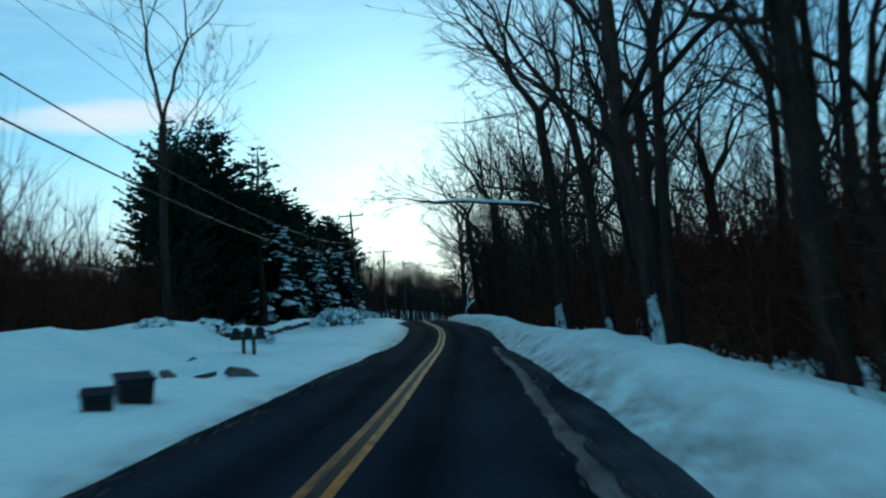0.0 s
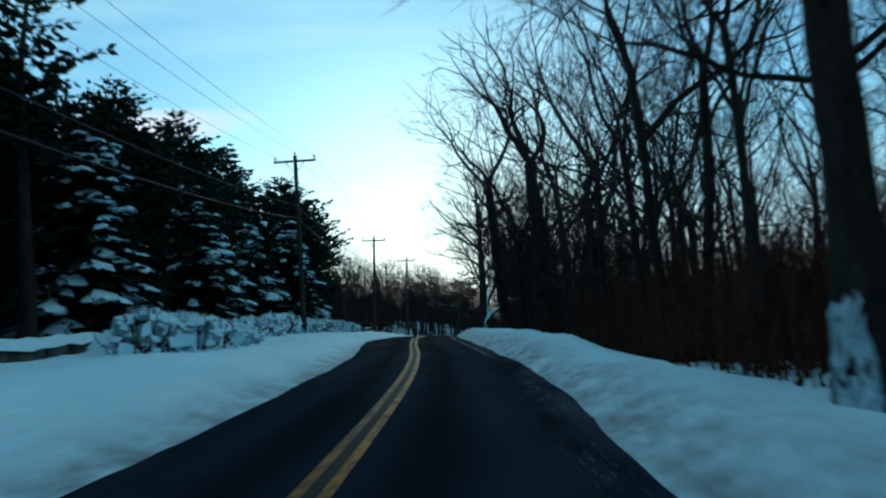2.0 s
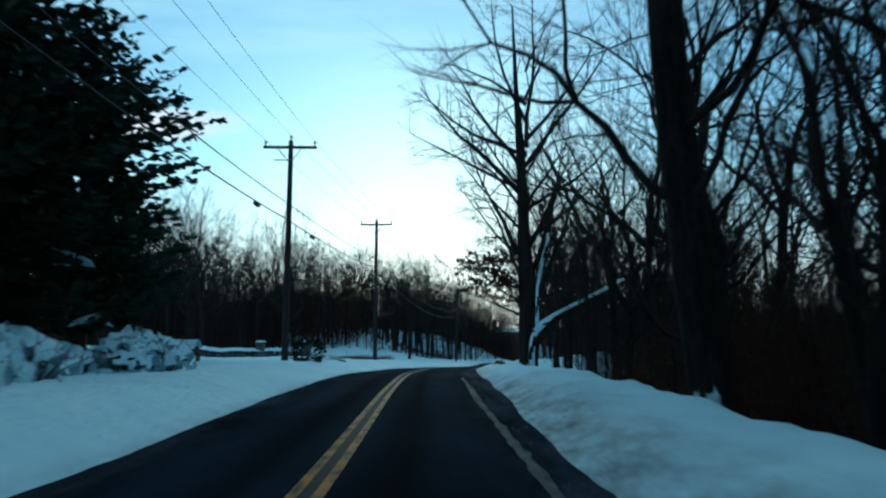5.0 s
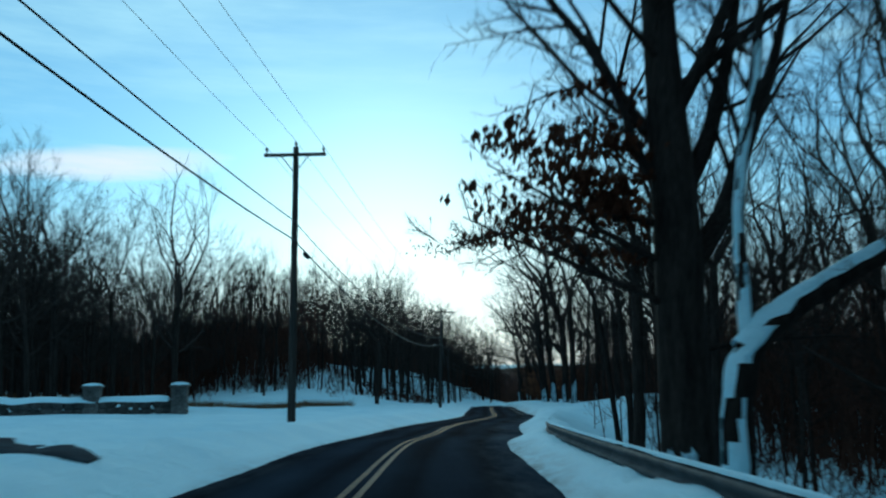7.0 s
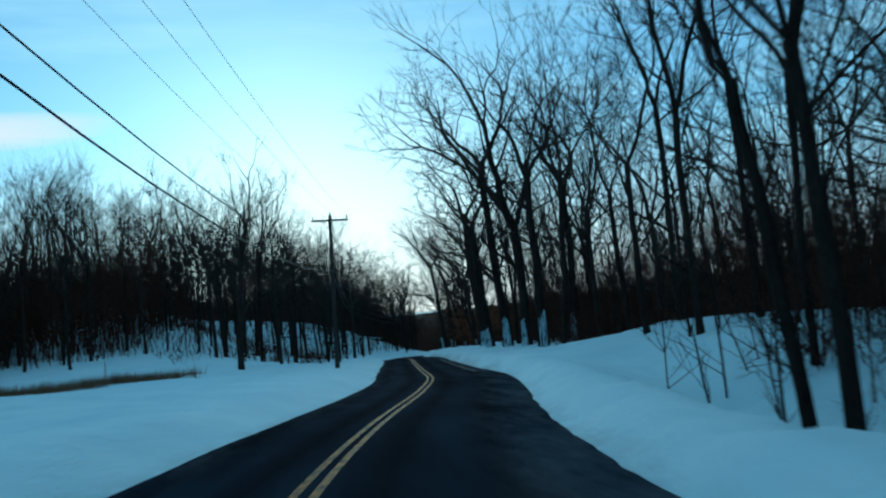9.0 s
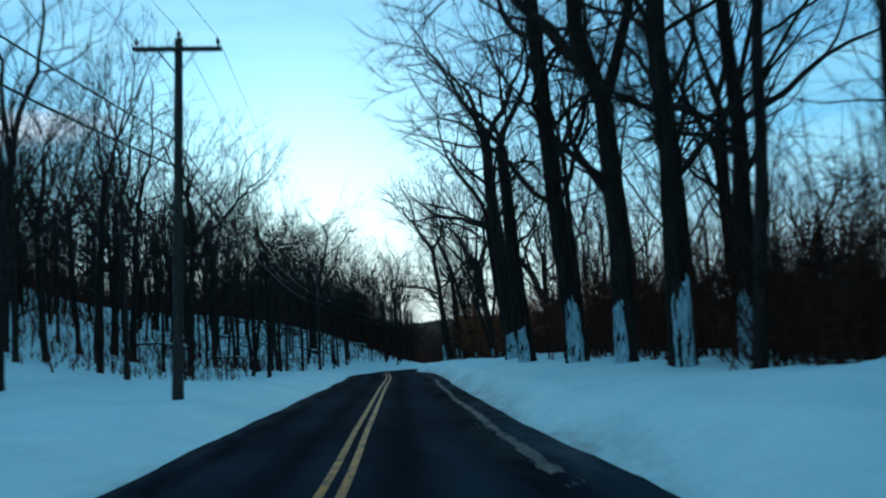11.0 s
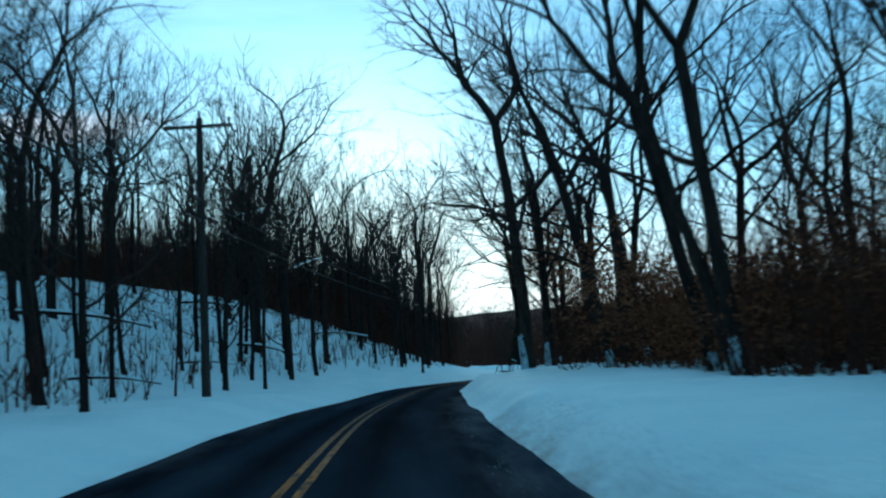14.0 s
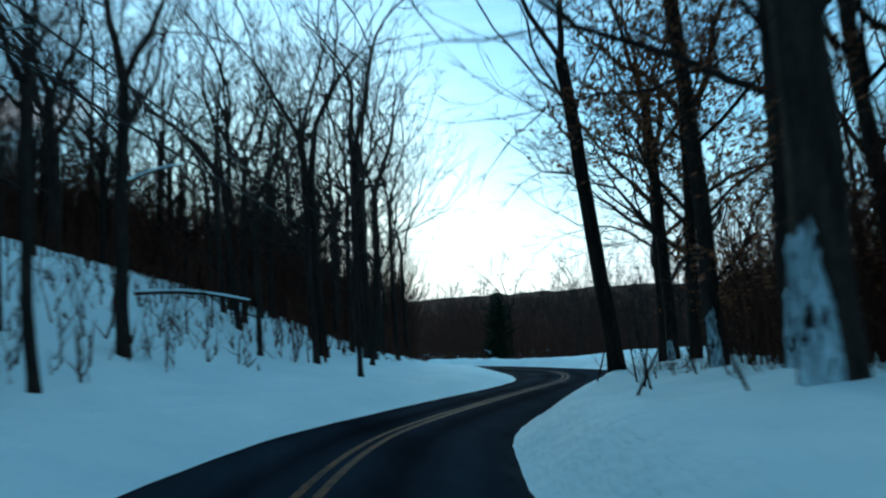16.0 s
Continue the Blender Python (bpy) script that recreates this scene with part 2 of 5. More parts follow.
LEVEL = [(-40, 0.4), (0, 0.2), (17, 0.02), (34, -0.25), (52, -0.17), (78, -0.2), (100, -0.5), (120, -0.88), (136, -1.5), (152, -2.16), (195, -4.06), (222, -5.08), (246, -5.96),
         (271, -7.21), (290, -8.05), (312, -9.2), (330, -10.2), (360, -11.4), (420, -12.2), (600, -12.8), (1500, -13)]


def xc(y):
    return curve_at(CENTRE, y)


def zc(y):
    return curve_at(LEVEL, y)


def nz(x, y, s, seed=0.0):
    return noise.noise(Vector((x * s, y * s, seed)))


def ground(x, y):
    """The height of the snow, or of the road bed, at a place."""
    u = x - xc(y)
    z = zc(y)
    late = smooth(165, 200, y) * (1 - smooth(330, 380, y))
    brook = smooth(118, 130, y) * (1 - smooth(156, 172, y))
    if u > 0:
        edge = 2.75 - 0.28 * smooth(24, 34, y) * (1 - smooth(96, 112, y)) + 0.42 * smooth(145, 155, y) * (1 - smooth(185, 205, y)) + 0.2 * late - 0.55 * smooth(262, 274, y) * (1 - smooth(300, 320, y)) - 0.42 * smooth(272, 280, y) * (1 - smooth(300, 320, y)) + 0.12 * nz(0, y, 0.22, 3) + 0.035 * nz(0, y, 1.7, 4)
        h = 0.40 + 0.18 * late + 0.14 * nz(0, y, 0.12, 5) + 0.08 * nz(0, y, 0.5, 6) - 0.1 * smooth(36, 46, y) * (1 - smooth(56, 64, y)) + 0.22 * smooth(10, 18, y) * (1 - smooth(36, 44, y)) - 0.13 * smooth(122, 129, y) * (1 - smooth(153, 160, y))
        z += -0.08 + (h + 0.08) * smooth(edge - 0.1, edge + 1.3, u)
        crest = 0.9 * smooth(56, 67, y) * (1 - smooth(112, 120, y))
        back = smooth(edge + 1.7 + crest, edge + 4.5 + crest, u)
        z += back * (-(0.75 + 1.9 * smooth(52, 92, y)) * (1 - late) * (1 - brook) - 2.0 * brook + 0.25 * late)
        z -= late * 0.05 * max(0, u - 14) * (1 - smooth(60, 120, u) * 0.6)
        z += smooth(158, 178, y) * (1 - smooth(185, 205, y)) * 1.6 * smooth(5, 13, u)
    else:
        u = -u
        edge = 2.2 - (0.45 + 0.14 * smooth(34, 42, y)) * (1 - smooth(62, 84, y)) + 0.15 * late - 0.7 * smooth(262, 278, y) * (1 - smooth(300, 320, y)) + 0.12 * nz(0, y, 0.2, 13) + 0.04 * nz(0, y, 1.3, 14)
        yard = smooth(4, 14, y) * (1 - smooth(32, 40, y))
        h = 0.45 + 0.12 * nz(0, y, 0.1, 15) + 0.05 * brook - 0.3 * yard
        z += -0.08 + (h + 0.08) * smooth(edge - 0.1, edge + 2.4, u)
        z += 0.1 * smooth(6, 14, u) + 1.0 * yard * smooth(6.8, 9.5, u) * (1 - 0.6 * smooth(13, 18, u))
        z += smooth(6, 12, y) * (1 - smooth(34, 44, y)) * smooth(4, 6, u) * (1 - smooth(11, 15, u)) * (0.42 * nz(x, y, 0.4, 33) + 0.2 * nz(x, y, 1.1, 34))
        hill = smooth(195 + 1.2 * max(0, u - 15), 245 + 1.2 * max(0, u - 15), y) * (1 - smooth(330, 400, y))
        z += hill * (12 * smooth(7, 46, u) + (7.2 * smooth(4, 30, u) - 12 * smooth(7, 46, u)) * smooth(268, 294, y)) + smooth(120, 175, y) * (1 - hill) * 2.0 * smooth(20, 60, u)
    off = smooth(4.5, 9, abs(x - xc(y)))
    z += off * (0.13 * nz(x, y, 0.25, 20) + 0.3 * nz(x, y, 0.07, 21)) + smooth(3.0, 4.4, abs(x - xc(y))) * (0.13 * nz(x, y, 0.8, 22) + 0.07 * nz(x, y, 1.9, 23))
    z += smooth(120, 500, abs(x - xc(y))) * 6
    return z


def lay_ground():
    us = [-900, -600, -400, -280, -200, -150, -115, -90, -72, -60, -52, -45, -39, -34, -30, -26, -23, -20, -17.5, -15, -13, -11.5, -10, -9, -8, -7.2,
          -6.5, -5.9, -5.4, -5, -4.6, -4.3, -4, -3.7, -3.4, -3.2, -3, -2.8, -2.6, -2.45, -2.3, -2.1, -1.9, -1.75]
    us = us + [1.75, 1.9, 2.1, 2.25, 2.4, 2.6, 2.75, 2.9, 3.05, 3.2, 3.35, 3.5, 3.7, 3.9, 4.1, 4.35, 4.6, 4.9, 5.3, 5.8] + [-u for u in us[:26]][::-1][1:]
    ys = [-60, -50] + [-40 + 0.5 * i for i in range(800)] + [365, 375, 390, 410, 440, 480, 540, 620, 720, 850, 1000, 1200, 1500, 2500]
    V, F, w = [], [], len(us)
    for y in ys:
        c = xc(min(y, 360)) if y > 360 else xc(y)
        for u in us:
            V.append((c + u, y, ground(xc(y) + u if y <= 360 else c + u, y)))
    for j in range(len(ys) - 1):
        for i in range(w - 1):
            F.append((j * w + i, j * w + i + 1, (j + 1) * w + i + 1, (j + 1) * w + i))
    me = mesh_of("ground", V, F, SNOW)
    grit = me.attributes.new("grit", "FLOAT", "POINT")
    dirt = []
    for y in ys:
        d = 0.9 + 0.5 * nz(0, y, 0.2, 70)
        for u in us:
            a = abs(u) - (2.75 if u > 0 else 2.2)
            dirt.append(max(0.0, min(1.0, (1.2 if u > 0 else 0.9) * (1 - a / (d * ((1.0 + 0.7 * (y < 112)) if u > 0 else 0.8))))) if y < 258 else 0.0)
    grit.data.foreach_set("value", dirt)
    tagged(new("ground", me), "ploughed snow banks and open snow-covered ground", "ground", kind="structure")


def strip(name, u0, u1, y0, y1, step, lift, mat, ragged=0.0, seed=0.0, cols=2):
    """A band of road surface between two distances from the centre line."""
    V, F, j, y = [], [], 0, y0
    while y <= y1:
        a = u0 + ragged * nz(0, y, 0.9, seed) + ragged * 0.6 * nz(0, y, 2.7, seed)
        b = u1 + ragged * nz(0, y, 0.8, seed + 7) + ragged * 0.6 * nz(0, y, 2.3, seed)
        for c in range(cols):
            u = a + (b - a) * c / (cols - 1)
            V.append((xc(y) + u, y, zc(y) + lift - 0.012 * abs(u)))
        if j:
            for c in range(cols - 1):
                k = (j - 1) * cols + c
                F.append((k, k + 1, k + cols + 1, k + cols))
        j, y = j + 1, y + step
    return mesh_of(name, V, F, mat)


lay_ground()
surface = strip("road", -3.3, 3.4, -40, 350, 1.0, 0.0, ASPHALT, cols=27)
track = surface.attributes.new("track", "FLOAT", "POINT")
film = surface.attributes.new("film", "FLOAT", "POINT")
film.data.foreach_set("value", [smooth(1.6, 2.6, v.co.x - xc(v.co.y)) + 0.7 * smooth(1.7, 2.3, xc(v.co.y) - v.co.x) for v in surface.vertices])
track.data.foreach_set("value", [max(math.exp(-((abs(-3.3 + 6.7 * (k % 27) / 26) - c) / 0.34) ** 2) for c in (0.75, 2.15)) for k in range(len(surface.vertices))])
tagged(new("road", surface), "dark two-lane asphalt road with worn damp wheel tracks", "road", kind="structure")
for a, b in ((-0.165, -0.06), (0.06, 0.165)):
    stripe = strip("centre_line", a, b, -40, 350, 1.0, 0.006, PAINT)
    worn_dim = stripe.attributes.new("worn_dim", "FLOAT", "POINT")
    # low-light dimness put into the paint at y 112-154 and past 245, plus wear
    worn_dim.data.foreach_set("value", [0.86 * smooth(112, 124, v.co.y) * (1 - smooth(138, 154, v.co.y)) + 0.25 * smooth(138, 154, v.co.y) + 0.55 * smooth(245, 262, v.co.y) + (0.45 if a < 0 else 0.12) * (1 - smooth(66, 80, v.co.y)) for v in stripe.vertices])
    tagged(new("centre_line", stripe), "worn double yellow centre line, dimmed for low light in stretches", "road marking", "double centre line", "structure")


tagged(new("tar_joint", strip("tar_joint", -0.075, 0.075, -40, 118, 0.5, 0.004, TAR, 0.03, 5.0)), "black tar joint between the yellow lines", "road marking", kind="structure")


def slush_ridge(u0, y0, y1, wide, high, seed):
    """A low ragged windrow of grey slush beside the wheel track."""
    V, F, y, run = [], [], y0, False
    while y < y1:
        k = 0.55 + 0.7 * nz(0, y, 0.16, seed) + 0.6 * nz(0, y, 0.9, seed + 1)
        if k > 0.08:
            u, w, h = u0 + 0.14 * nz(0, y, 0.12, seed + 2), wide * min(1.2, k + 0.3), high * min(1.2, k)
            for f, g in ((-0.5 + 0.35 * nz(0, y, 1.7, seed + 5), -0.01), (-0.22 + 0.1 * nz(0, y, 2.1, seed), 0.6), (0.05, 1.0 + 0.5 * nz(0, y, 3.0, seed)), (0.32, 0.6), (0.5 + 0.4 * nz(0, y, 1.9, seed + 4), -0.01)):
                V.append((xc(y) + u + f * w, y, zc(y) - 0.012 * abs(u) + 0.004 + h * g))
            if run:
                e = len(V) - 10
                F.extend((e + i, e + i + 1, e + i + 6, e + i + 5) for i in range(4))
        run = k > 0.08
        y += 0.12
    tagged(new("slush_ridge", mesh_of("slush_ridge", V, F, SLUSH)), "low grey windrow of slush along the lane", "slush", kind="stuff")


slush_ridge(2.2, 0, 34, 0.24, 0.045, 61)
slush_ridge(2.15, 60, 118, 0.16, 0.03, 65)
slush_ridge(2.45, 196, 232, 0.2, 0.03, 69)


def slush_crumbs(u0, y0, y1, seed):
    """A broken ridge of gritty crumbs that the plough left along the lane's edge."""
    r, V, F, y = random.Random(seed), [], [], y0
    while y < y1:
        y += r.uniform(0.01, 0.12)
        if nz(0, y, 0.22, seed) + 0.5 * nz(0, y, 0.9, seed) < -0.02:
            continue
        u = u0 + 0.16 * nz(0, y, 0.15, seed + 3) + r.gauss(0, 0.11)
        a, b, h = r.uniform(0.01, 0.035), r.uniform(0.015, 0.09), r.uniform(0.006, 0.02)
        c, n = Vector((xc(y) + u, y, zc(y) - 0.012 * abs(u))), len(V)
        for k in range(6):
            q = 1.047 * k
            V.append(c + Vector((a * math.cos(q) * r.uniform(0.7, 1.2), b * math.sin(q) * r.uniform(0.7, 1.2), -0.004)))
        V.append(c + Vector((r.gauss(0, 0.01), 0, h)))
        F.extend((n + k, n + (k + 1) % 6, n + 6) for k in range(6))
    tagged(new("slush", mesh_of("slush", V, F, SLUSH)), "broken line of grey gritty slush along the road edge", "slush", kind="stuff")


for u0, y0, y1, sd in ((2.3, 0, 78, 40), (-2.1, 0, 36, 48), (2.4, 84, 125, 52), (2.5, 195, 262, 56)):
    slush_crumbs(u0, y0, y1, sd)


# ---- trees ----
def rv(r, s):
    return Vector((r.uniform(-s, s), r.uniform(-s, s), r.uniform(-s, s)))


def limb(r, V, F, p, d, length, rad, level, spec):
    """Grows one long limb and all that it bears."""
    if level == 3:
        # the last twigs: slim spikes with side shoots
        d = (d.normalized() + rv(r, 0.2) + Vector((0, 0, 0.1))).normalized()
        thick = max(rad * 0.8, 0.010)
        for k in range(4):
            q = p + d * length * (r.uniform(0.15, 0.8) if k else 0)
            e = q + ((d + rv(r, 0.85)).normalized() * length * r.uniform(0.35, 0.6) if k else d * length)
            a = (e - q).cross(rv(r, 1)).normalized() * (thick * 0.62 if k else thick)
            i = len(V[1])
            V[1].extend((q + a, q - a, e))
            F[1].append((i, i + 1, i + 2))
        return
    segs, sides = (5, 3)[level - 1], (4, 3)[level - 1]
    wob = (0.16, 0.22)[level - 1] * spec.get("wob", 1.0)
    lift = (0.09, 0.06)[level - 1] * spec.get("lift", 1.0)
    pts, radii, d = [p.copy()], [rad], d.normalized()
    for i in range(segs):
        d = (d + rv(r, wob) + Vector((0, 0, lift))).normalized()
        pts.append(pts[-1] + d * (length / segs))
        radii.append(max(rad * (1 - 0.86 * (i + 1) / segs), 0.019 - 0.004 * level))
    tube(V[1], F[1], pts, radii, sides, False)
    count = spec["n"][level]
    for k in range(count):
        f = 0.22 + 0.78 * ((k + r.random()) / count) ** 0.85
        g = f * segs
        i = min(int(g), segs - 1)
        q = pts[i].lerp(pts[i + 1], g - i)
        along = (pts[i + 1] - pts[i]).normalized()
        spread = spec["spread"][level] * r.uniform(0.7, 1.25)
        nd = along * math.cos(spread) + along.cross(rv(r, 1)).normalized() * math.sin(spread)
        ln = length * spec["len"][level] * (0.45 + 0.75 * (1 - f)) * r.uniform(0.7, 1.2)
        limb(r, V, F, q, nd, ln, min(radii[i] * 0.62, rad * 0.5) * r.uniform(0.6, 1.0), level + 1, spec)


def turned(r, d, angle):
    """A direction swung off d by an angle, to any side."""
    side = d.cross(rv(r, 1)).normalized()
    return d * math.cos(angle) + side * math.sin(angle)


def spray(r, V, F, p, d, length, count, thick):
    """The last twigs: slim spikes that fan out from the tip of a branch."""
    for k in range(count):
        e = p + (turned(r, d, r.uniform(0.05, 0.7)) + Vector((0, 0, 0.12))).normalized() * length * r.uniform(0.5, 1.2)
        a = (e - p).cross(rv(r, 1)).normalized() * thick
        i = len(V)
        V.extend((p + a, p - a, e))
        F.append((i, i + 1, i + 2))


def bough(r, V, F, p, d, length, rad, level, S):
    """Grows one crooked bough, its side shoots and the boughs that it forks into."""
    top = S["top"]
    if S.get("lite") and level >= top:
        spray(r, V[1], F[1], p, d.normalized(), length + S["twig"] * 0.6, S["fan"], S["thin"] * 0.6)
        return
    segs, sides = (9, 5, 4, 3, 2, 2)[level], (9, 6, 5, 4, 3, 3)[level]
    if S.get("lite"):
        segs, sides = (4, 2, 1, 1)[level], (4, 3, 3, 3)[level]
    crook = S["crook"] * (0.3 if level == 0 else 1.0 if level < 3 else 1.25)
    end = rad * (S.get("hold", 0.78) if level == 0 else 0.62)
    pts, radii = [p.copy()], [rad * (1.3 if level == 0 else 1.0)]
    d = d.normalized()
    first = d.copy()
    for i in range(segs):
        d = (d + rv(r, crook) + Vector((0, 0, S["lift"] * (0.2 if level == 0 else 1.0)))).normalized()
        if level == 0:
            d = d.lerp(first, 0.45).normalized()
        pts.append(pts[-1] + d * (length / segs))
        radii.append(max(rad + (end - rad) * (i + 1) / segs, S.get("thin", 0.008)))
    tube(V[min(level, 1)], F[min(level, 1)], pts, radii, sides, False)
    if level >= top:
        spray(r, V[1], F[1], pts[-1], d, S["twig"], S["fan"], S.get("thin", 0.008) * 0.75)
        spray(r, V[1], F[1], pts[segs // 2], d, S["twig"], S["fan"] // 2 + 1, S.get("thin", 0.008) * 0.75)
        return
    # side shoots
    for k in range(S["shoots"][level]):
        f = r.uniform(S.get("bare", 0.5) if level == 0 else 0.25, 0.95)
        i = min(int(f * segs), segs - 1)
        q = pts[i].lerp(pts[i + 1], f * segs - i)
        nd = turned(r, (pts[i + 1] - pts[i]).normalized(), r.uniform(0.7, 1.25))
        nd = (nd + Vector((*S.get("pull", (0, 0)), 0)) * (1.3 if level == 0 else 0.3)).normalized()
        nl = min(top, level + r.choice((1, 2, 2)))
        bough(r, V, F, q, nd, length * (r.uniform(0.3, 0.5) * S.get("reach", 1.0) if level == 0 else r.uniform(0.45, 0.75)), min(radii[i] * 0.5, rad * 0.4) * r.uniform(0.6, 1), nl, S)
    # the fork
    kids = 3 if r.random() < S.get("three", 0.3) else 2
    around = r.uniform(0, 6.28)
    u = d.cross(Vector((0.3, 0.9, 0.1))).normalized()
    w = d.cross(u)
    for k in range(kids):
        ang = S["split"] * (r.uniform(0.35, 0.8) if k == 0 else r.uniform(0.8, 1.35))
        b = around + 6.283 * k / kids + r.uniform(-0.4, 0.4)
        nd = d * math.cos(ang) + (u * math.cos(b) + w * math.sin(b)) * math.sin(ang)
        nd = (nd + Vector((*S.get("pull", (0, 0)), 0)) * (0.6 if level < 2 else 0.25)).normalized()
        share = r.uniform(0.72, 0.9) if k == 0 else r.uniform(0.55, 0.8)
        ln = length * S.get("leader", 0.62) * r.uniform(0.85, 1.1) if level == 0 else length * S["shrink"] * (1.0 if k == 0 else 0.85) * r.uniform(0.85, 1.15)
        bough(r, V, F, pts[-1], nd, ln, end * share, level + 1, S)


def bare_tree_meshes(seed, height, rad, S):
    r = random.Random(seed)
    V, F = ([], []), ([], [])
    for k in range(S.get("stems", 1)):
        d = Vector((0, 0, 1)) if not k else Vector((0.16 * math.cos(seed), 0.16 * math.sin(seed), 1))
        bough(r, V, F, Vector((0, 0, -0.5)), d, height * S["trunk"] * (1 if not k else 0.85), rad * (1 if not k else 0.8), 0, S)
    # bring the crown to the height that was asked for
    tall = max(p.z for p in V[1])
    for lot in V:
        for p in lot:
            p.z *= height / tall if p.z > 0 else 1.0
    return mesh_of("trunk", V[0], F[0], BARK), mesh_of("crown", V[1], F[1], TWIG)


FOREST = dict(top=4, trunk=0.46, crook=0.27, lift=0.06, split=0.46, shrink=0.68, shoots=(5, 2, 2, 1), twig=1.0, fan=6, three=0.35, leader=0.5)
SLENDER = dict(top=4, trunk=0.56, crook=0.23, lift=0.09, split=0.38, shrink=0.66, shoots=(4, 2, 1, 1), twig=0.95, fan=6, leader=0.4)
SPREADING = dict(top=5, trunk=0.32, crook=0.33, lift=0.06, split=0.58, shrink=0.74, shoots=(3, 3, 2, 2, 1), twig=0.85, fan=5, three=0.35, leader=0.78, hold=0.85, pull=(-0.22, -0.05))
GREAT = dict(top=5, trunk=0.42, crook=0.32, lift=0.06, split=0.5, shrink=0.72, shoots=(3, 3, 2, 2, 1), twig=0.9, fan=5, three=0.3, leader=0.6, hold=0.88, pull=(-0.2, 0), bare=0.6)
TOWER = dict(top=4, trunk=0.66, crook=0.3, lift=0.05, split=0.5, shrink=0.7, shoots=(8, 3, 2, 1), twig=1.0, fan=6, three=0.4, leader=0.36, hold=0.68, pull=(-0.15, 0), bare=0.42, reach=0.55)
LOWLIMBED = dict(top=4, trunk=0.5, crook=0.28, lift=0.03, split=0.5, shrink=0.7, shoots=(10, 2, 2, 1), twig=0.9, fan=7, leader=0.5, pull=(-0.15, 0), bare=0.2)
TWIN = dict(top=4, trunk=0.44, crook=0.26, lift=0.08, split=0.42, shrink=0.68, shoots=(3, 2, 1, 1), twig=1.0, fan=6, leader=0.5, stems=2)
SAPLING = dict(top=2, trunk=0.5, crook=0.2, lift=0.1, split=0.4, shrink=0.7, shoots=(6, 3), twig=0.5, fan=4, leader=0.5, bare=0.25)
BACK = dict(top=4, trunk=0.42, crook=0.27, lift=0.07, split=0.46, shrink=0.7, shoots=(4, 2, 1, 0), twig=1.2, fan=6, leader=0.5, bare=0.3, thin=0.010)
FAR = dict(lite=True, top=3, trunk=0.40, crook=0.24, lift=0.09, split=0.46, shrink=0.72, shoots=(5, 2, 2), twig=1.6, fan=6, three=0.4, leader=0.55, bare=0.3, thin=0.017)
KINDS = {}
for key, spec, h, rad, seeds in (("forest", FOREST, 20, 0.24, (1, 2, 3, 4, 19)), ("slender", SLENDER, 19, 0.15, (5, 6, 7, 8, 20)), ("spreading", SPREADING, 18, 0.30, (9, 10, 11)),
                                 ("great", GREAT, 23, 0.42, (41, 42, 43)), ("tower", TOWER, 23, 0.4, (44, 45, 46)), ("lowlimbed", LOWLIMBED, 15, 0.2, (12, 13)), ("twin", TWIN, 19, 0.22, (14, 15)), ("sapling", SAPLING, 7, 0.05, (16, 17, 18)), ("back", BACK, 20, 0.17, (21, 22, 23, 24, 25))):
    KINDS[key] = [(bare_tree_meshes(s, h, rad, spec), h, rad) for s in seeds]
NOTES = {"forest": "tall bare deciduous forest tree with dark brown bark", "slender": "slender straight bare forest tree with high branches",
         "spreading": "large bare tree with a wide twiggy crown", "great": "massive old bare tree with stout forking limbs", "tower": "tall thick-boled bare tree with crooked side limbs", "lowlimbed": "bare tree with long low horizontal branches",
         "twin": "bare forest tree with two stems from one base", "sapling": "thin bare sapling rising from the snow", "back": "bare brown tree standing deep in the winter woods"}


def snow_shell(seed):
    """Ploughed snow plastered on one side of a trunk of radius 1: a tall patch with a ragged rim."""
    r, V, F, w, h = random.Random(seed), [], [], 23, 24
    lo, hi = -0.95 + r.uniform(-0.15, 0.15), 0.5 + r.uniform(-0.15, 0.15)
    for i in range(w):
        g = i / (w - 1)
        top = (1 - abs(2 * g - 1) ** 7 * 0.5) * (0.93 + 0.16 * nz(i * 0.5, seed, 1.0, 3.0)) + r.uniform(-0.02, 0.02)
        for j in range(h):
            f = j / (h - 1)
            z = -0.35 + f * 2.15 * top
            a = lo + (hi - lo) * g + (0.28 * (g - 0.5) * nz(z * 2.2, seed, 1.0, 7.0) + 0.10 * nz(z * 5, g, 1.0, seed)) * 2
            d = 1.0 + 0.30 * max(0.0, 1 - (z + 0.5)) + (-0.05 if j == h - 1 or i in (0, w - 1) else 0.10 + 0.05 * nz(i * 0.4, j * 0.4, 1.0, seed))
            V.append((d * math.sin(a), -d * math.cos(a), z))
    for i in range(w - 1):
        for j in range(h - 1):
            if nz(i * 0.35, j * 0.22, 1.0, seed * 3.3) > -0.34 + 0.12 * (j / h):
                k = i * h + j
                F.append((k, k + h, k + h + 1, k + 1))
    return mesh_of("snow_patch", V, F, PLASTER)


PLASTER = two_tone("thin_plastered_snow", (0.20, 0.25, 0.28), (0.62, 0.76, 0.84), 3.0, 0.85, (1, 1, 0.6), 0.03, 5)
SHELLS = [snow_shell(s) for s in (5, 6, 7)]
SHELL = SHELLS[0]


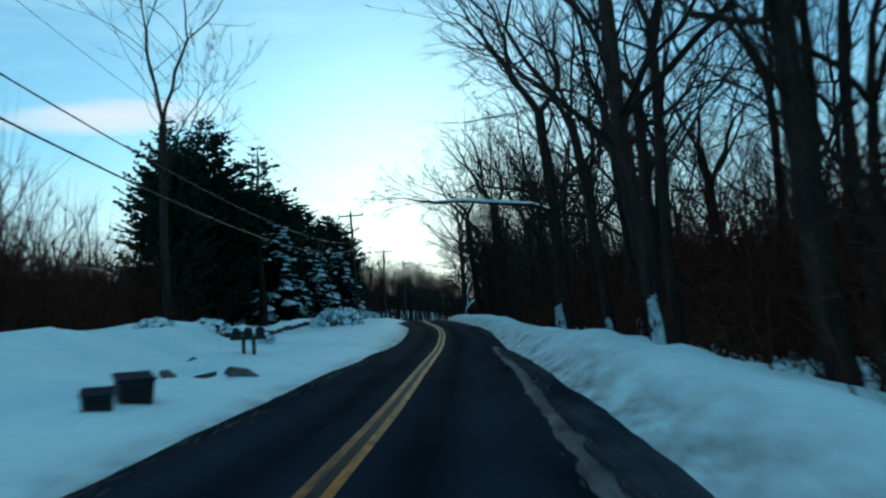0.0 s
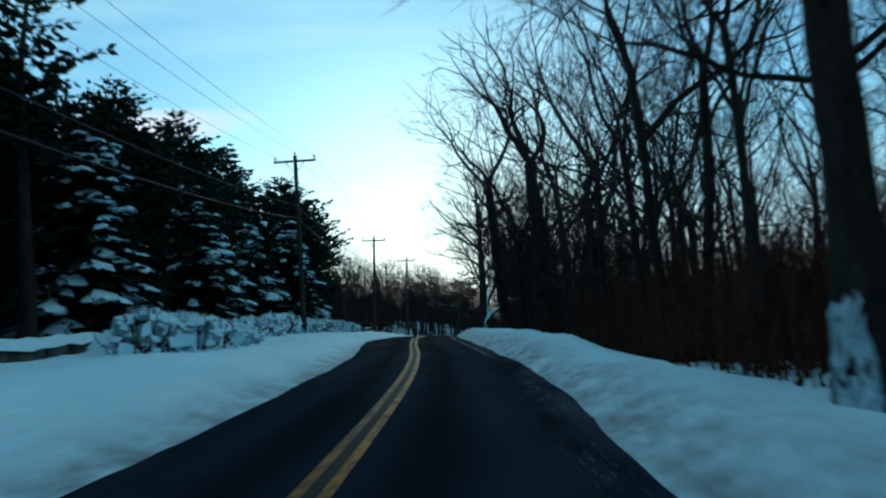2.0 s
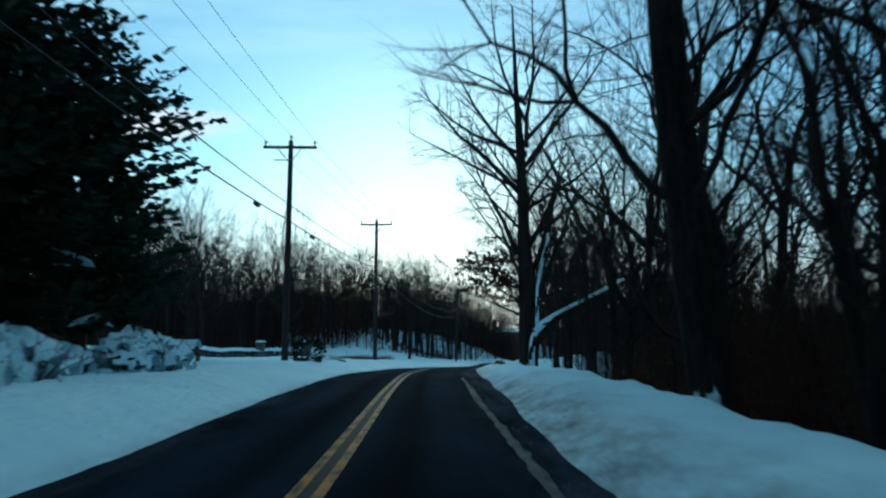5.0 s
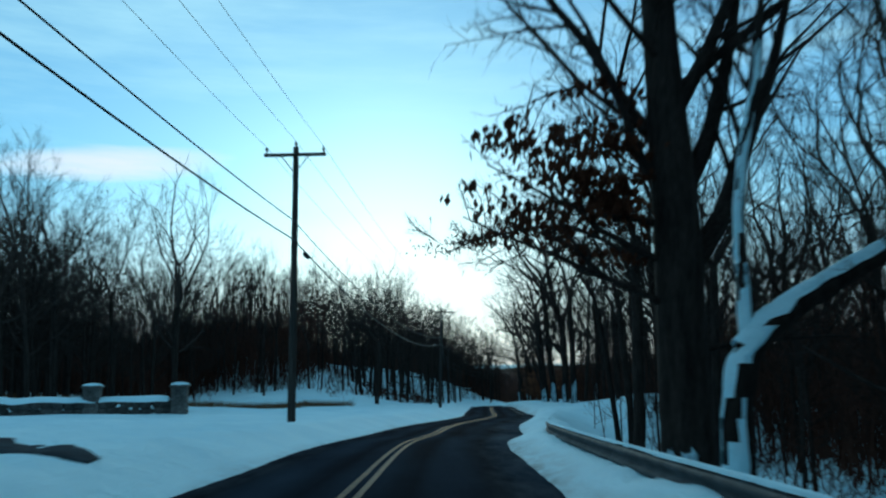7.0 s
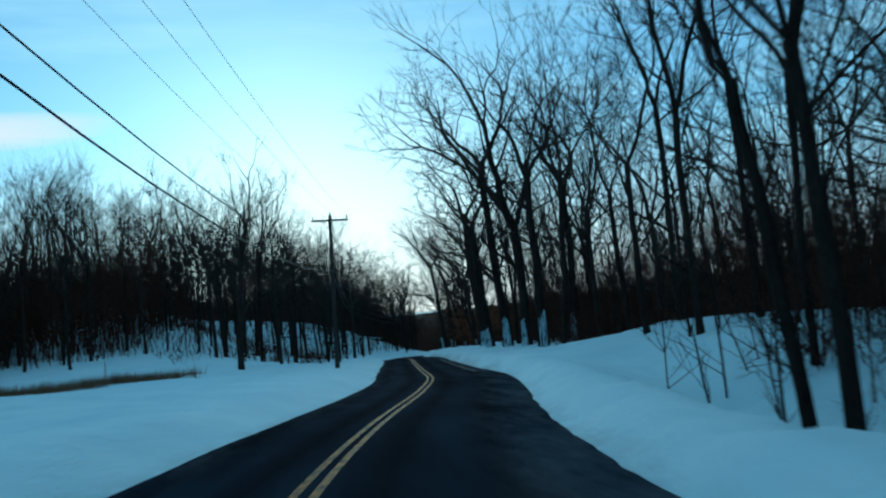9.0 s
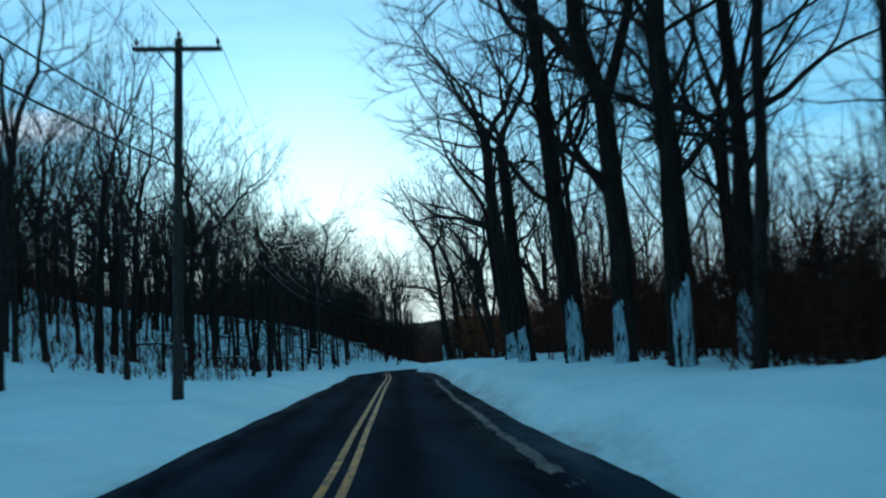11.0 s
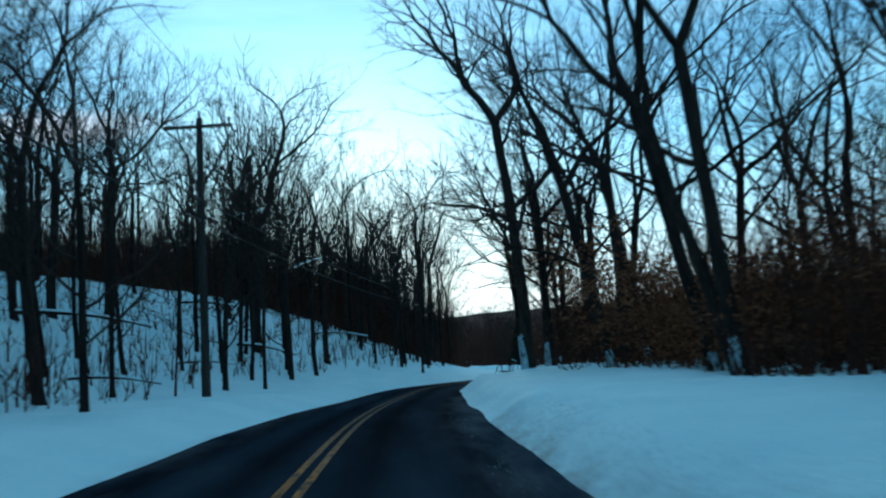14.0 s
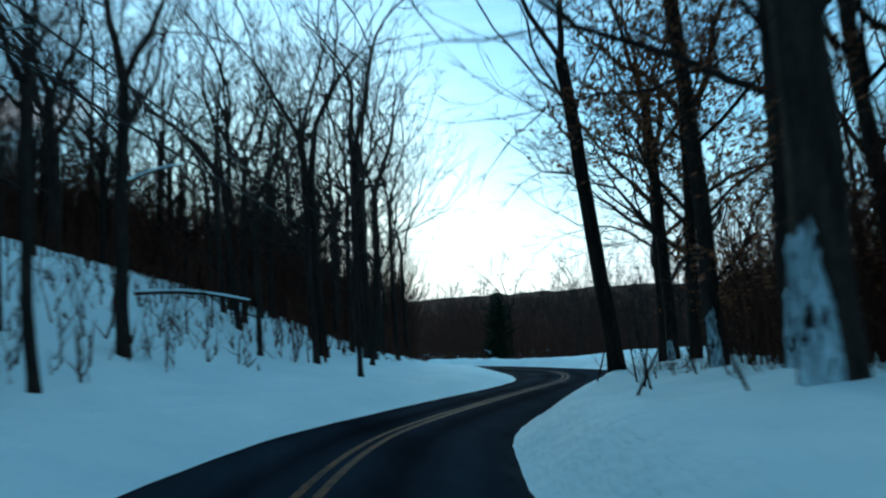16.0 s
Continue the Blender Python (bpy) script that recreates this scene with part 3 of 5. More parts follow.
def plant(key, x, y, height=None, radius=None, turn=None, lean=(0, 0), variant=None, label="", group="bare roadside trees", patch=0.0, z=None):
    """Stands a bare tree on the snow; patch is the height of the snow stuck to its trunk."""
    pick = KINDS[key]
    r = random.Random(int(x * 131 + y * 17))
    (tm, cm), h, rad = pick[(variant if variant is not None else r.randrange(len(pick))) % len(pick)]
    s = (height or h * r.uniform(0.8, 1.15)) / h
    w = (radius / rad) if radius else s
    turn = r.uniform(0, 6.28) if turn is None else turn
    m = Matrix.Translation((x, y, ground(x, y) if z is None else z)) @ Matrix.Rotation(lean[0], 4, "Y") @ Matrix.Rotation(lean[1], 4, "X") @ Matrix.Rotation(turn, 4, "Z")
    t = thing("bare_tree", label or NOTES[key] + (", snow-plastered" if patch else ""), "tree", m, group)
    t.scale = (s, s, s)
    if abs(w / s - 1) > 0.05:
        # girth about the trunk's own axis, ring by ring
        co = np.empty(len(tm.vertices) * 3, dtype=np.float32)
        tm.vertices.foreach_get("co", co)
        rings = co.reshape(-1, 9, 3)
        axis = rings.mean(axis=1, keepdims=True)
        tm = tm.copy()
        tm.vertices.foreach_set("co", (axis + (rings - axis) * (w / s)).ravel())
        tm.update()
    part("trunk", tm, BARK, t)
    part("crown", cm, TWIG, t)
    if patch:
        p = part("snow_patch", SHELLS[r.randrange(3)], SNOW, t)
        p.rotation_euler = (0, 0, -turn - 0.35 + r.uniform(-0.3, 0.3))
        p.scale = (w * rad / s, w * rad / s, patch * 0.8 / s)
    return t


def arrays(V, F):
    v = np.array([tuple(p) for p in V], dtype=np.float32)
    return v, [tuple(f) for f in F]


def scatter(name, kinds, places, mat, label, category, smooth_shade=True):
    """One mesh of many copies of a few shapes; places are (x, y, z, scale, width, turn, kind)."""
    vs, fs, base = [], [], 0
    tri = [(v, np.array([(f[0], f[k], f[k + 1]) for f in F for k in range(1, len(f) - 1)], dtype=np.int64)) for v, F in kinds]
    for x, y, z, s, w, a, k in places:
        v, f = tri[k]
        c, n = math.cos(a), math.sin(a)
        q = np.empty_like(v)
        q[:, 0], q[:, 1], q[:, 2] = (v[:, 0] * c - v[:, 1] * n) * w + x, (v[:, 0] * n + v[:, 1] * c) * w + y, v[:, 2] * s + z
        vs.append(q)
        fs.append(f + base)
        base += len(v)
    vs, fs = np.concatenate(vs), np.concatenate(fs)
    me = bpy.data.meshes.new(name)
    me.vertices.add(len(vs))
    me.vertices.foreach_set("co", vs.ravel())
    me.loops.add(fs.size)
    me.loops.foreach_set("vertex_index", fs.ravel().astype(np.int32))
    me.polygons.add(len(fs))
    me.polygons.foreach_set("loop_start", np.arange(0, fs.size, 3, dtype=np.int32))
    me.update(calc_edges=True)
    me.materials.append(mat)
    return tagged(new(name, me), label, category, kind="stuff")


def brush_clump(seed, stems, tall, spread, twigs):
    """A tangle of thin stems, each with a spray of side twigs."""
    r, V, F = random.Random(seed), [], []
    for k in range(stems):
        a, d = r.uniform(0, 6.28), spread * math.sqrt(r.random())
        p = Vector((d * math.cos(a), d * math.sin(a), -0.2))
        out = Vector((math.cos(a), math.sin(a), 0)) * r.uniform(-0.2, 0.5) + Vector((0, 0, 1)) + rv(r, 0.25)
        h = tall * r.uniform(0.35, 1.0)
        pts = [p]
        for i in range(2):
            out = (out + rv(r, 0.3)).normalized()
            pts.append(pts[-1] + out * h / 2)
        b = r.uniform(0.014, 0.028)
        tube(V, F, pts, [b, b * 0.7, 0.007], 3, False)
        for t in range(twigs):
            q = pts[t % 2].lerp(pts[1 + t % 2], r.random())
            e = q + (rv(r, 0.9) + Vector((0, 0, 0.35))).normalized() * h * r.uniform(0.15, 0.4)
            w = (e - q).cross(rv(r, 1)).normalized() * 0.014
            i = len(V)
            V.extend((q - w, q + w, e))
            F.append((i, i + 1, i + 2))
    return arrays(V, F)


def leaf_clump(seed, sprays, per, reach, tall, size):
    """Dry leaves in flat sprays along thin drooping branches."""
    r, V, F = random.Random(seed), [], []
    for k in range(sprays):
        a, z = r.uniform(0, 6.28), tall * r.uniform(0.12, 1.0)
        ln = reach * (1.15 - 0.75 * z / tall) * r.uniform(0.6, 1.1)
        out = Vector((math.cos(a), math.sin(a), r.uniform(-0.25, 0.7)))
        start = Vector((0, 0, z))
        w = out.cross(Vector((0, 0, 1))).normalized() * 0.008
        i = len(V)
        V.extend((start - w, start + w, start + out * ln))
        F.append((i, i + 1, i + 2))
        for q in range(per):
            f = r.uniform(0.2, 1.05)
            p = start + out * ln * f + Vector((r.gauss(0, 0.13), r.gauss(0, 0.13), -0.10 * f * f * ln + r.gauss(0, 0.11)))
            n = (Vector((0, 0, 0.4)) + rv(r, 1.0)).normalized()
            t = rv(r, 1)
            t = (t - n * t.dot(n)).normalized() * size * r.uniform(0.6, 1.3)
            c = n.cross(t) * 0.55
            i = len(V)
            V.extend((p - t, p + c * 0.8, p + t, p - c))
            F.append((i, i + 1, i + 2, i + 3))
    return arrays(V, F)


# ---- conifers ----
def conifer_meshes(seed, h, R, kind):
    """Trunk, needle crown and the snow that lies on the boughs."""
    r = random.Random(seed)
    T, TF, N, NF, S, SF = [], [], [], [], [], []
    tube(T, TF, [Vector((r.uniform(-0.1, 0.1) * k, r.uniform(-0.1, 0.1) * k, -0.4 + (h + 0.3) * k / 6)) for k in range(7)], [0.022 * h * (1 - 0.15 * k) for k in range(7)], 7)
    z = 0.05 * h if kind == "spruce" else 0.07 * h if kind == "pine" else 0.45 * h
    while z < h * 0.985:
        f = z / h
        if kind == "spruce":
            reach = R * (1 - f) ** 0.85 + 0.15
        elif kind == "pine":
            reach = R * min(1.0, 1.9 * (1 - f) ** 0.75) * r.uniform(0.72, 1.1) * (0.75 + 0.25 * smooth(0, 0.3, f))
        else:
            reach = R * math.sin(math.pi * min(1, (f - 0.35) / 0.65)) * r.uniform(0.4, 1.1) + 0.25
        n = {"spruce": 7, "pine": 9, "tufted": 4}[kind]
        turn = r.uniform(0, 6.28)
        for k in range(n):
            a = turn + 6.283 * k / n + r.uniform(-0.3, 0.3)
            L = reach * r.uniform(0.75, 1.15)
            rise = (0.35 * f - 0.22 if kind == "spruce" else 0.25) + r.uniform(-0.1, 0.1)
            out = Vector((math.cos(a), math.sin(a), 0))
            side = Vector((-out.y, out.x, 0))
            steps = max(3, int(L / 0.2))
            for i in range(1, steps + 1):
                g = i / steps
                bend = -0.18 * g * g if kind == "spruce" else 0.10 * g * g
                c = out * L * g + Vector((0, 0, z + L * (rise * g + bend)))
                for sgn in (-1, 1):
                    ln = (0.36 + 0.36 * (1 - g)) * min(1.0, 0.4 + L * 0.25) * r.uniform(0.6, 1.4)
                    d = (out * r.uniform(0.5, 1.0) + side * sgn * r.uniform(0.3, 1.1) + Vector((0, 0, r.uniform(-0.35, 0.12 if kind == "spruce" else 0.6)))).normalized() * ln
                    w = d.cross(rv(r, 1)).normalized() * ln * 0.27
                    j = len(N)
                    N.extend((c, c + d * 0.5 + w, c + d, c + d * 0.5 - w))
                    NF.append((j, j + 1, j + 2, j + 3))
            if kind == "spruce" and L > 0.5 and r.random() < 0.16 + 0.72 * (nz(math.cos(a) * 1.3, math.sin(a) * 1.3 + f * 3, 1.0, seed) > 0.08) and f < 0.85 or kind == "pine" and r.random() < 0.012 and f < 0.5:
                for lump in range(r.choice((1, 2, 2, 3))):
                    g0 = r.uniform(0.35, 0.9)
                    g1 = min(1.08, g0 + r.uniform(0.12, 0.4))
                    m, wide = len(S), r.uniform(0.14, 0.5) * min(1.0, 0.5 + L * 0.2)
                    off = side * r.uniform(-0.3, 0.3)
                    rings = 5
                    for i in range(rings):
                        g = g0 + (g1 - g0) * i / (rings - 1)
                        bend = -0.18 * g * g if kind == "spruce" else 0.10 * g * g
                        c = out * L * g + off * (0.5 + g) + Vector((0, 0, z + L * (rise * g + bend) - 0.12 * abs(off.length) + r.uniform(-0.05, 0.05)))
                        b = wide * math.sin(math.pi * (0.12 + 0.76 * i / (rings - 1))) * r.uniform(0.6, 1.3)
                        for v in range(5):
                            q = (v / 4 - 0.5) * math.pi
                            S.append(c + side * math.sin(q) * b * r.uniform(0.8, 1.25) + Vector((0, 0, (math.cos(q) * 0.5 - 0.22 - 0.25 * abs(math.sin(q))) * b + 0.10 + r.uniform(-0.04, 0.04))))
                    for i in range(rings - 1):
                        for v in range(4):
                            e = m + i * 5 + v
                            SF.append((e, e + 1, e + 6, e + 5))
        z += h * (0.030 if kind == "spruce" else 0.036) * r.uniform(0.8, 1.2)
    return mesh_of("trunk", T, TF, BARK), mesh_of("crown", N, NF, NEEDLE, False), (mesh_of("snow_load", S, SF, SNOW) if S else None)


CONIFERS = {k: [(conifer_meshes(s, h, R, k), h, R) for s in seeds] for k, h, R, seeds in (("spruce", 11, 2.9, (31, 32, 33)), ("pine", 13, 3.8, (34, 35, 36)), ("tufted", 13, 1.7, (37,)))}
CONE_NOTE = {"spruce": "dark green spruce with snow lying on its boughs", "pine": "dense dark pine with a ragged rounded crown", "tufted": "tall thin pine with a sparse tufted top"}


def conifer(kind, x, y, height, reach, variant=0, label=""):
    (tm, nm, sm), h, R = CONIFERS[kind][variant % len(CONIFERS[kind])]
    t = thing("conifer_tree", label or CONE_NOTE[kind], "tree", Matrix.Translation((x, y, ground(x, y))) @ Matrix.Rotation(x * 3.1 + y * 1.7, 4, "Z"), "roadside conifers")
    wide = reach / R * (1.3 if kind == "spruce" else 1.12)
    t.scale = (wide, wide, height / h)
    part("trunk", tm, BARK, t)
    part("crown", nm, NEEDLE, t)
    if sm:
        tagged(part("snow_load", sm, SNOW, t), kind="stuff")


for k, (kind, x, y, h, R) in enumerate((
        ("pine", -14.6, 49.2, 12.8, 2.3), ("pine", -14.35, 56.1, 13.9, 3.2), ("tufted", -12.1, 61.6, 12.9, 1.8), ("spruce", -12.0, 66.0, 9.3, 2.6), ("pine", -13.4, 72.0, 11.6, 3.0),
        ("spruce", -11.4, 76.5, 8.6, 2.5), ("pine", -13.6, 81.2, 12.6, 3.4), ("pine", -14.8, 86.5, 12.2, 3.6), ("spruce", -13.3, 90.5, 12.3, 3.4), ("pine", -15.0, 95.5, 13.0, 3.8),
        ("spruce", -10.9, 98.0, 9.6, 2.7), ("pine", -12.4, 103.5, 12.8, 3.9), ("pine", -13.4, 111.5, 13.6, 4.2), ("pine", -13.6, 119.5, 13.2, 3.9), ("pine", -18.5, 62.0, 12.5, 3.6),
        ("spruce", -18.6, 74.0, 12.6, 3.2), ("pine", -19.5, 90.0, 13.5, 4.2), ("pine", -19.8, 107.0, 13.8, 4.2), ("pine", -17.2, 68.0, 12.0, 3.2), ("pine", -16.4, 58.8, 12.6, 3.2), ("pine", -15.0, 64.2, 11.6, 3.0), ("pine", -14.4, 69.0, 10.6, 2.8), ("pine", -15.2, 75.6, 11.4, 3.0))):
    conifer(kind, x, y, h, R, k)
conifer("pine", 31.3, 361.9, 9.0, 1.6, 1, "dark narrow evergreen standing alone beyond the bend")

# ---- the trees that stand close to the road ----
ROADSIDE = [
    # kind, x, y, height, radius, lean to the right, snow on the trunk
    ("forest", 4.75, 18.3, 19, 0.20, -0.10, 0.75), ("forest", 6.5, 14, 20, 0.27, -0.10, 0), ("tower", 6.8, 46.3, 22, 0.40, -0.07, 1.2), ("slender", 7.45, 36.8, 19, 0.24, -0.12, 0.8),
    ("forest", 9.2, 38.9, 20, 0.30, -0.08, 0.7), ("tower", 7.2, 95, 26, 0.60, -0.03, 1.2), ("tower", 5.6, 105.3, 25, 0.49, -0.06, 1.3), ("twin", 9.4, 106, 17, 0.22, 0, 0),
    ("forest", 6.5, 98.5, 20, 0.24, -0.03, 0.8), ("spreading", 14.5, 118, 17, 0.25, 0, 0), ("slender", 8.75, 157, 20, 0.27, 0.02, 0.5), ("forest", 9.35, 152.5, 18, 0.22, -0.03, 0), ("slender", 10.0, 156.2, 18, 0.19, -0.05, 0), ("twin", 11.2, 154.5, 18, 0.2, 0.0, 0),
    ("slender", 11.2, 168.4, 17, 0.2, -0.08, 0), ("slender", 10.6, 168.9, 16, 0.16, -0.12, 0), ("forest", 13.8, 167.5, 18, 0.24, -0.06, 0), ("spreading", 14.9, 212.6, 25, 0.36, 0.0, 1.4), ("tower", 14.1, 215.44, 24, 0.36, -0.04, 1.5),
    ("tower", 15.1, 208.71, 20, 0.36, 0, 1.8), ("tower", 17.65, 210.28, 20, 0.30, 0, 1.4), ("tower", 14.68, 225.92, 19, 0.38, -0.04, 1.2), ("tower", 15.58, 233.47, 21, 0.42, -0.06, 0.95),
    ("forest", 16.67, 239.81, 19, 0.24, -0.13, 0.6), ("forest", 19.8, 272.5, 19, 0.23, -0.21, 0.6), ("slender", 22.28, 275.44, 18, 0.20, -0.2, 0.6), ("tower", 17.62, 279.28, 22, 0.31, -0.10, 1.2),
    ("slender", 19.95, 292.52, 17, 0.22, -0.10, 0), ("slender", 20.66, 288.14, 17, 0.2, -0.08, 0.9), ("forest", 19.36, 282.84, 19, 0.25, -0.02, 1.0), ("slender", 22.74, 295.48, 16, 0.18, -0.06, 0.5),
    ("twin", 19.12, 258.65, 18, 0.2, -0.16, 0.8), ("forest", 20.62, 264.04, 19, 0.22, -0.2, 0.5), ("lowlimbed", 23.86, 298.89, 14, 0.2, 0, 0), ("lowlimbed", 22.4, 293.2, 15, 0.18, 0.03, 0),
    ("slender", -13.2, 43.5, 22, 0.24, 0.0, 0), ("great", 3.4, 291.4, 20, 0.34, 0.0, 0), ("forest", -4.01, 287.52, 18, 0.28, 0.01, 0), ("forest", -3.35, 307.64, 17, 0.30, 0.07, 0),
    ("forest", -5.83, 284.07, 18, 0.26, 0.0, 0), ("slender", 3.69, 321.85, 17, 0.22, 0.02, 0), ("slender", 13.74, 323.03, 15, 0.17, 0, 0), ("slender", 14.4, 304.18, 5, 0.10, 0.05, 0),
    ("forest", -11.35, 274.44, 18, 0.30, 0, 0), ("slender", -10.44, 309.1, 17, 0.22, 0, 0), ("spreading", -0.44, 315.2, 17, 0.25, 0, 0), ("slender", 3.17, 325.92, 15, 0.18, 0, 0),
    ("twin", 4.15, 323.52, 15, 0.2, 0, 0), ("spreading", 11.25, 336.22, 15, 0.22, 0, 0), ("slender", -4.57, 253.32, 17, 0.2, 0.03, 0), ("forest", -7.37, 241.53, 19, 0.24, 0.02, 0),
    ("slender", -2.5, 263.67, 15, 0.14, 0.04, 0), ("forest", -2.17, 237.03, 17, 0.18, 0.02, 0), ("slender", -4.48, 227.2, 17, 0.15, 0.02, 0), ("forest", -5.21, 217.23, 18, 0.24, 0.03, 0),
    ("forest", 13.8, 111.3, 22, 0.28, 0.0, 0.9), ("forest", 8.1, 97.2, 24, 0.36, -0.02, 0.8), ("slender", 9.6, 72, 20, 0.16, -0.04, 0.6), ("forest", 9.3, 79, 21, 0.2, -0.05, 0), ("forest", 8.8, 65.5, 21, 0.2, -0.05, 0), ("spreading", 10.5, 88, 21, 0.24, -0.06, 0), ("slender", 9.2, 84.5, 20, 0.16, -0.03, 0.5), ("slender", 9.4, 57, 19, 0.15, -0.04, 0), ("spreading", 8.4, 113.5, 20, 0.24, -0.05, 0.6),
    ("forest", 7.6, 81, 19, 0.24, -0.04, 0.5), ("twin", 7.3, 28.5, 19, 0.22, -0.06, 0.5), ("slender", 6.4, 23, 18, 0.18, -0.05, 0), ("spreading", 7.9, 125, 16, 0.2, 0, 0),
]
taken = []
for k, (kind, x, y, h, r0, lean, patch) in enumerate(ROADSIDE):
    stood = plant(kind, x, y, h, r0, (0.0 if x > xc(y) else math.pi) + 0.5 * nz(x, y, 0.9, 2), (lean, 0), k, patch=patch)
    if k == 2:
        big_tree = stood
    if (x, y) == (8.75, 157):
        brook_tree = stood
    taken.append((x, y))

# thin saplings bowed on the snowy slope by the brook
rb = random.Random(12)
for k in range(9):
    x, y = rb.uniform(10.5, 16), rb.uniform(166, 178)
    plant("sapling", x, y, rb.uniform(4, 8), rb.uniform(0.025, 0.045), rb.uniform(0, 6.28), (rb.uniform(-0.14, 0.02), 0), k, group="slope saplings")
    taken.append((x, y))

# snapped stems sticking out of the bank at the bend
for k, (x, y, h, lean) in enumerate(((16.3, 281.4, 1.5, 0.5), (16.8, 282.2, 1.8, -0.2), (17.0, 279.9, 2.0, -0.45), (18.0, 288.2, 1.7, 0.3), (18.8, 285.2, 2.2, -0.3), (17.4, 284.0, 1.4, 0.1), (18.4, 287.0, 1.9, -0.15))):
    plant("sapling", x, y, h, 0.02, k * 1.3, (lean, 0), k, "snapped thin stem sticking out of the snowbank", "snapped stems")

# ---- the woods behind ----
rw = random.Random(77)


def spot(u0, u1, y0, y1, gap):
    for k in range(40):
        y = rw.uniform(y0, y1)
        x = xc(y) + rw.uniform(u0, u1)
        if all((x - a) ** 2 + (y - b) ** 2 > gap * gap for a, b in taken):
            taken.append((x, y))
            return x, y
    return None


def woods(u0, u1, y0, y1, count, keys, gap=1.8, tall=None):
    for k in range(count):
        p = spot(u0, u1, y0, y1, gap)
        if p:
            plant(rw.choice(keys), *p, rw.uniform(*tall) if tall else None, lean=(rw.gauss(-0.02, 0.04), rw.gauss(0, 0.03)), group="winter woods")


woods(8.0, 20, 12, 118, 14, ("forest", "slender", "slender", "twin", "back", "back"))
woods(8.5, 24, 118, 205, 20, ("forest", "slender", "slender", "back"))
woods(8.5, 24, 205, 310, 22, ("forest", "slender", "slender", "back", "twin"))
woods(-26, -8.0, 224, 345, 34, ("forest", "slender", "slender", "back", "spreading"), tall=(12.5, 17.5))
woods(-30, -7.0, 228, 345, 48, ("back", "back", "slender"), 1.4, (11, 16))
woods(-34, -9, 222, 264, 22, ("back", "forest", "slender"), tall=(14, 19))
woods(-36, -20, 171, 190, 10, ("forest", "slender", "back"), tall=(16, 19.5))
woods(-50, -28, 182, 208, 18, ("forest", "slender", "back"), tall=(14, 18.5))
woods(-62, -37, 165, 206, 20, ("forest", "slender", "back"))
woods(-13, -6, 236, 332, 18, ("slender", "back", "back"), 1.4, (10, 15.5))
woods(10, 26, 60, 128, 13, ("slender", "forest", "back", "twin"))
woods(10, 24, 138, 205, 14, ("slender", "forest", "back"))
woods(8, 20, 44, 90, 8, ("slender", "back", "forest"))
woods(9, 22, 10, 44, 7, ("slender", "back", "back", "forest"))

far_kinds = []
for s in range(51, 57):
    r = random.Random(s)
    V, F = ([], []), ([], [])
    bough(r, V, F, Vector((0, 0, -0.5)), Vector((0, 0, 1)), 7.2, 0.13, 0, FAR)
    stretch = 18 / max(p.z for p in V[1])
    V = [[Vector((p.x, p.y, p.z * stretch)) for p in lot] for lot in V]
    tv, tf = arrays(V[0], F[0])
    cv, cf = arrays(V[1], F[1])
    far_kinds.append((np.concatenate([tv, cv]), tf + [tuple(i + len(tv) for i in f) for f in cf]))


def far_woods(name, u0, u1, y0, y1, count, label, low=0.75, high=1.15, curve=True, up=0.0):
    places = []
    for k in range(count):
        y = rw.uniform(y0, y1)
        x = (xc(min(y, 330)) if curve else 0) + rw.uniform(u0, u1)
        if y > 330 and abs(x - xc(min(y, 380))) < 7:
            continue
        s = rw.uniform(low, high)
        places.append((x, y, ground(x, y) + up, s, s * rw.uniform(0.9, 1.3), rw.uniform(0, 6.28), rw.randrange(6)))
    scatter(name, far_kinds, places, TWIG, label, "woods")


far_woods("woodland", 18, 60, 8, 120, 50, "deep bare winter woods with close-set trunks")
far_woods("woodland", 20, 60, 120, 320, 110, "bare winter woods behind the snowbank")
far_woods("woodland", -75, -24, 222, 350, 140, "bare woods climbing the snowy hillside")
far_woods("woodland", -100, -34, 170, 240, 400, "bare woods along the far field edge", 0.7, 1.05)
far_woods("woodland", -62, -34, 42, 115, 45, "bare round-topped trees behind the yard", 0.5, 0.75)
far_woods("woodland", -110, -36, 10, 120, 85, "bare woods behind the conifers")
far_woods("woodland", -110, 160, 345, 440, 132, "distant bare woods across the valley", 0.55, 0.9)
far_woods("woodland", -120, 220, 462, 520, 234, "bare woods along the far ridge", 0.35, 0.6, False, 4.0)


def wooded_ridge():
    """The far hillside, shaggy with trees."""
    V, F, n, rows = [], [], 300, (440, 448, 458, 470, 485, 505, 530, 560, 600)
    for j, y in enumerate(rows):
        for i in range(n):
            x = -420 + 980 * i / (n - 1)
            rise = 13.5 * smooth(0, 5, j) + 3.5 * nz(x, 0, 0.014, 41) * smooth(0, 5, j)
            V.append((x, y, ground(x, y) - 1.0 + rise + (1.3 * nz(x, y, 0.45, 42) + 1.0 * nz(x, y, 0.16, 43)) * (j > 0)))
    for j in range(len(rows) - 1):
        for i in range(n - 1):
            e = j * n + i
            F.append((e, e + 1, e + n + 1, e + n))
    tagged(new("backdrop", mesh_of("backdrop", V, F, RIDGE, False)), "distant hillside covered in bare brown woods", "hillside", kind="structure")


RIDGE = two_tone("far_winter_woods", (0.026, 0.013, 0.010), (0.062, 0.032, 0.023), 0.25, 1.0, (1, 1, 0.3), 0.3, 9)
wooded_ridge()

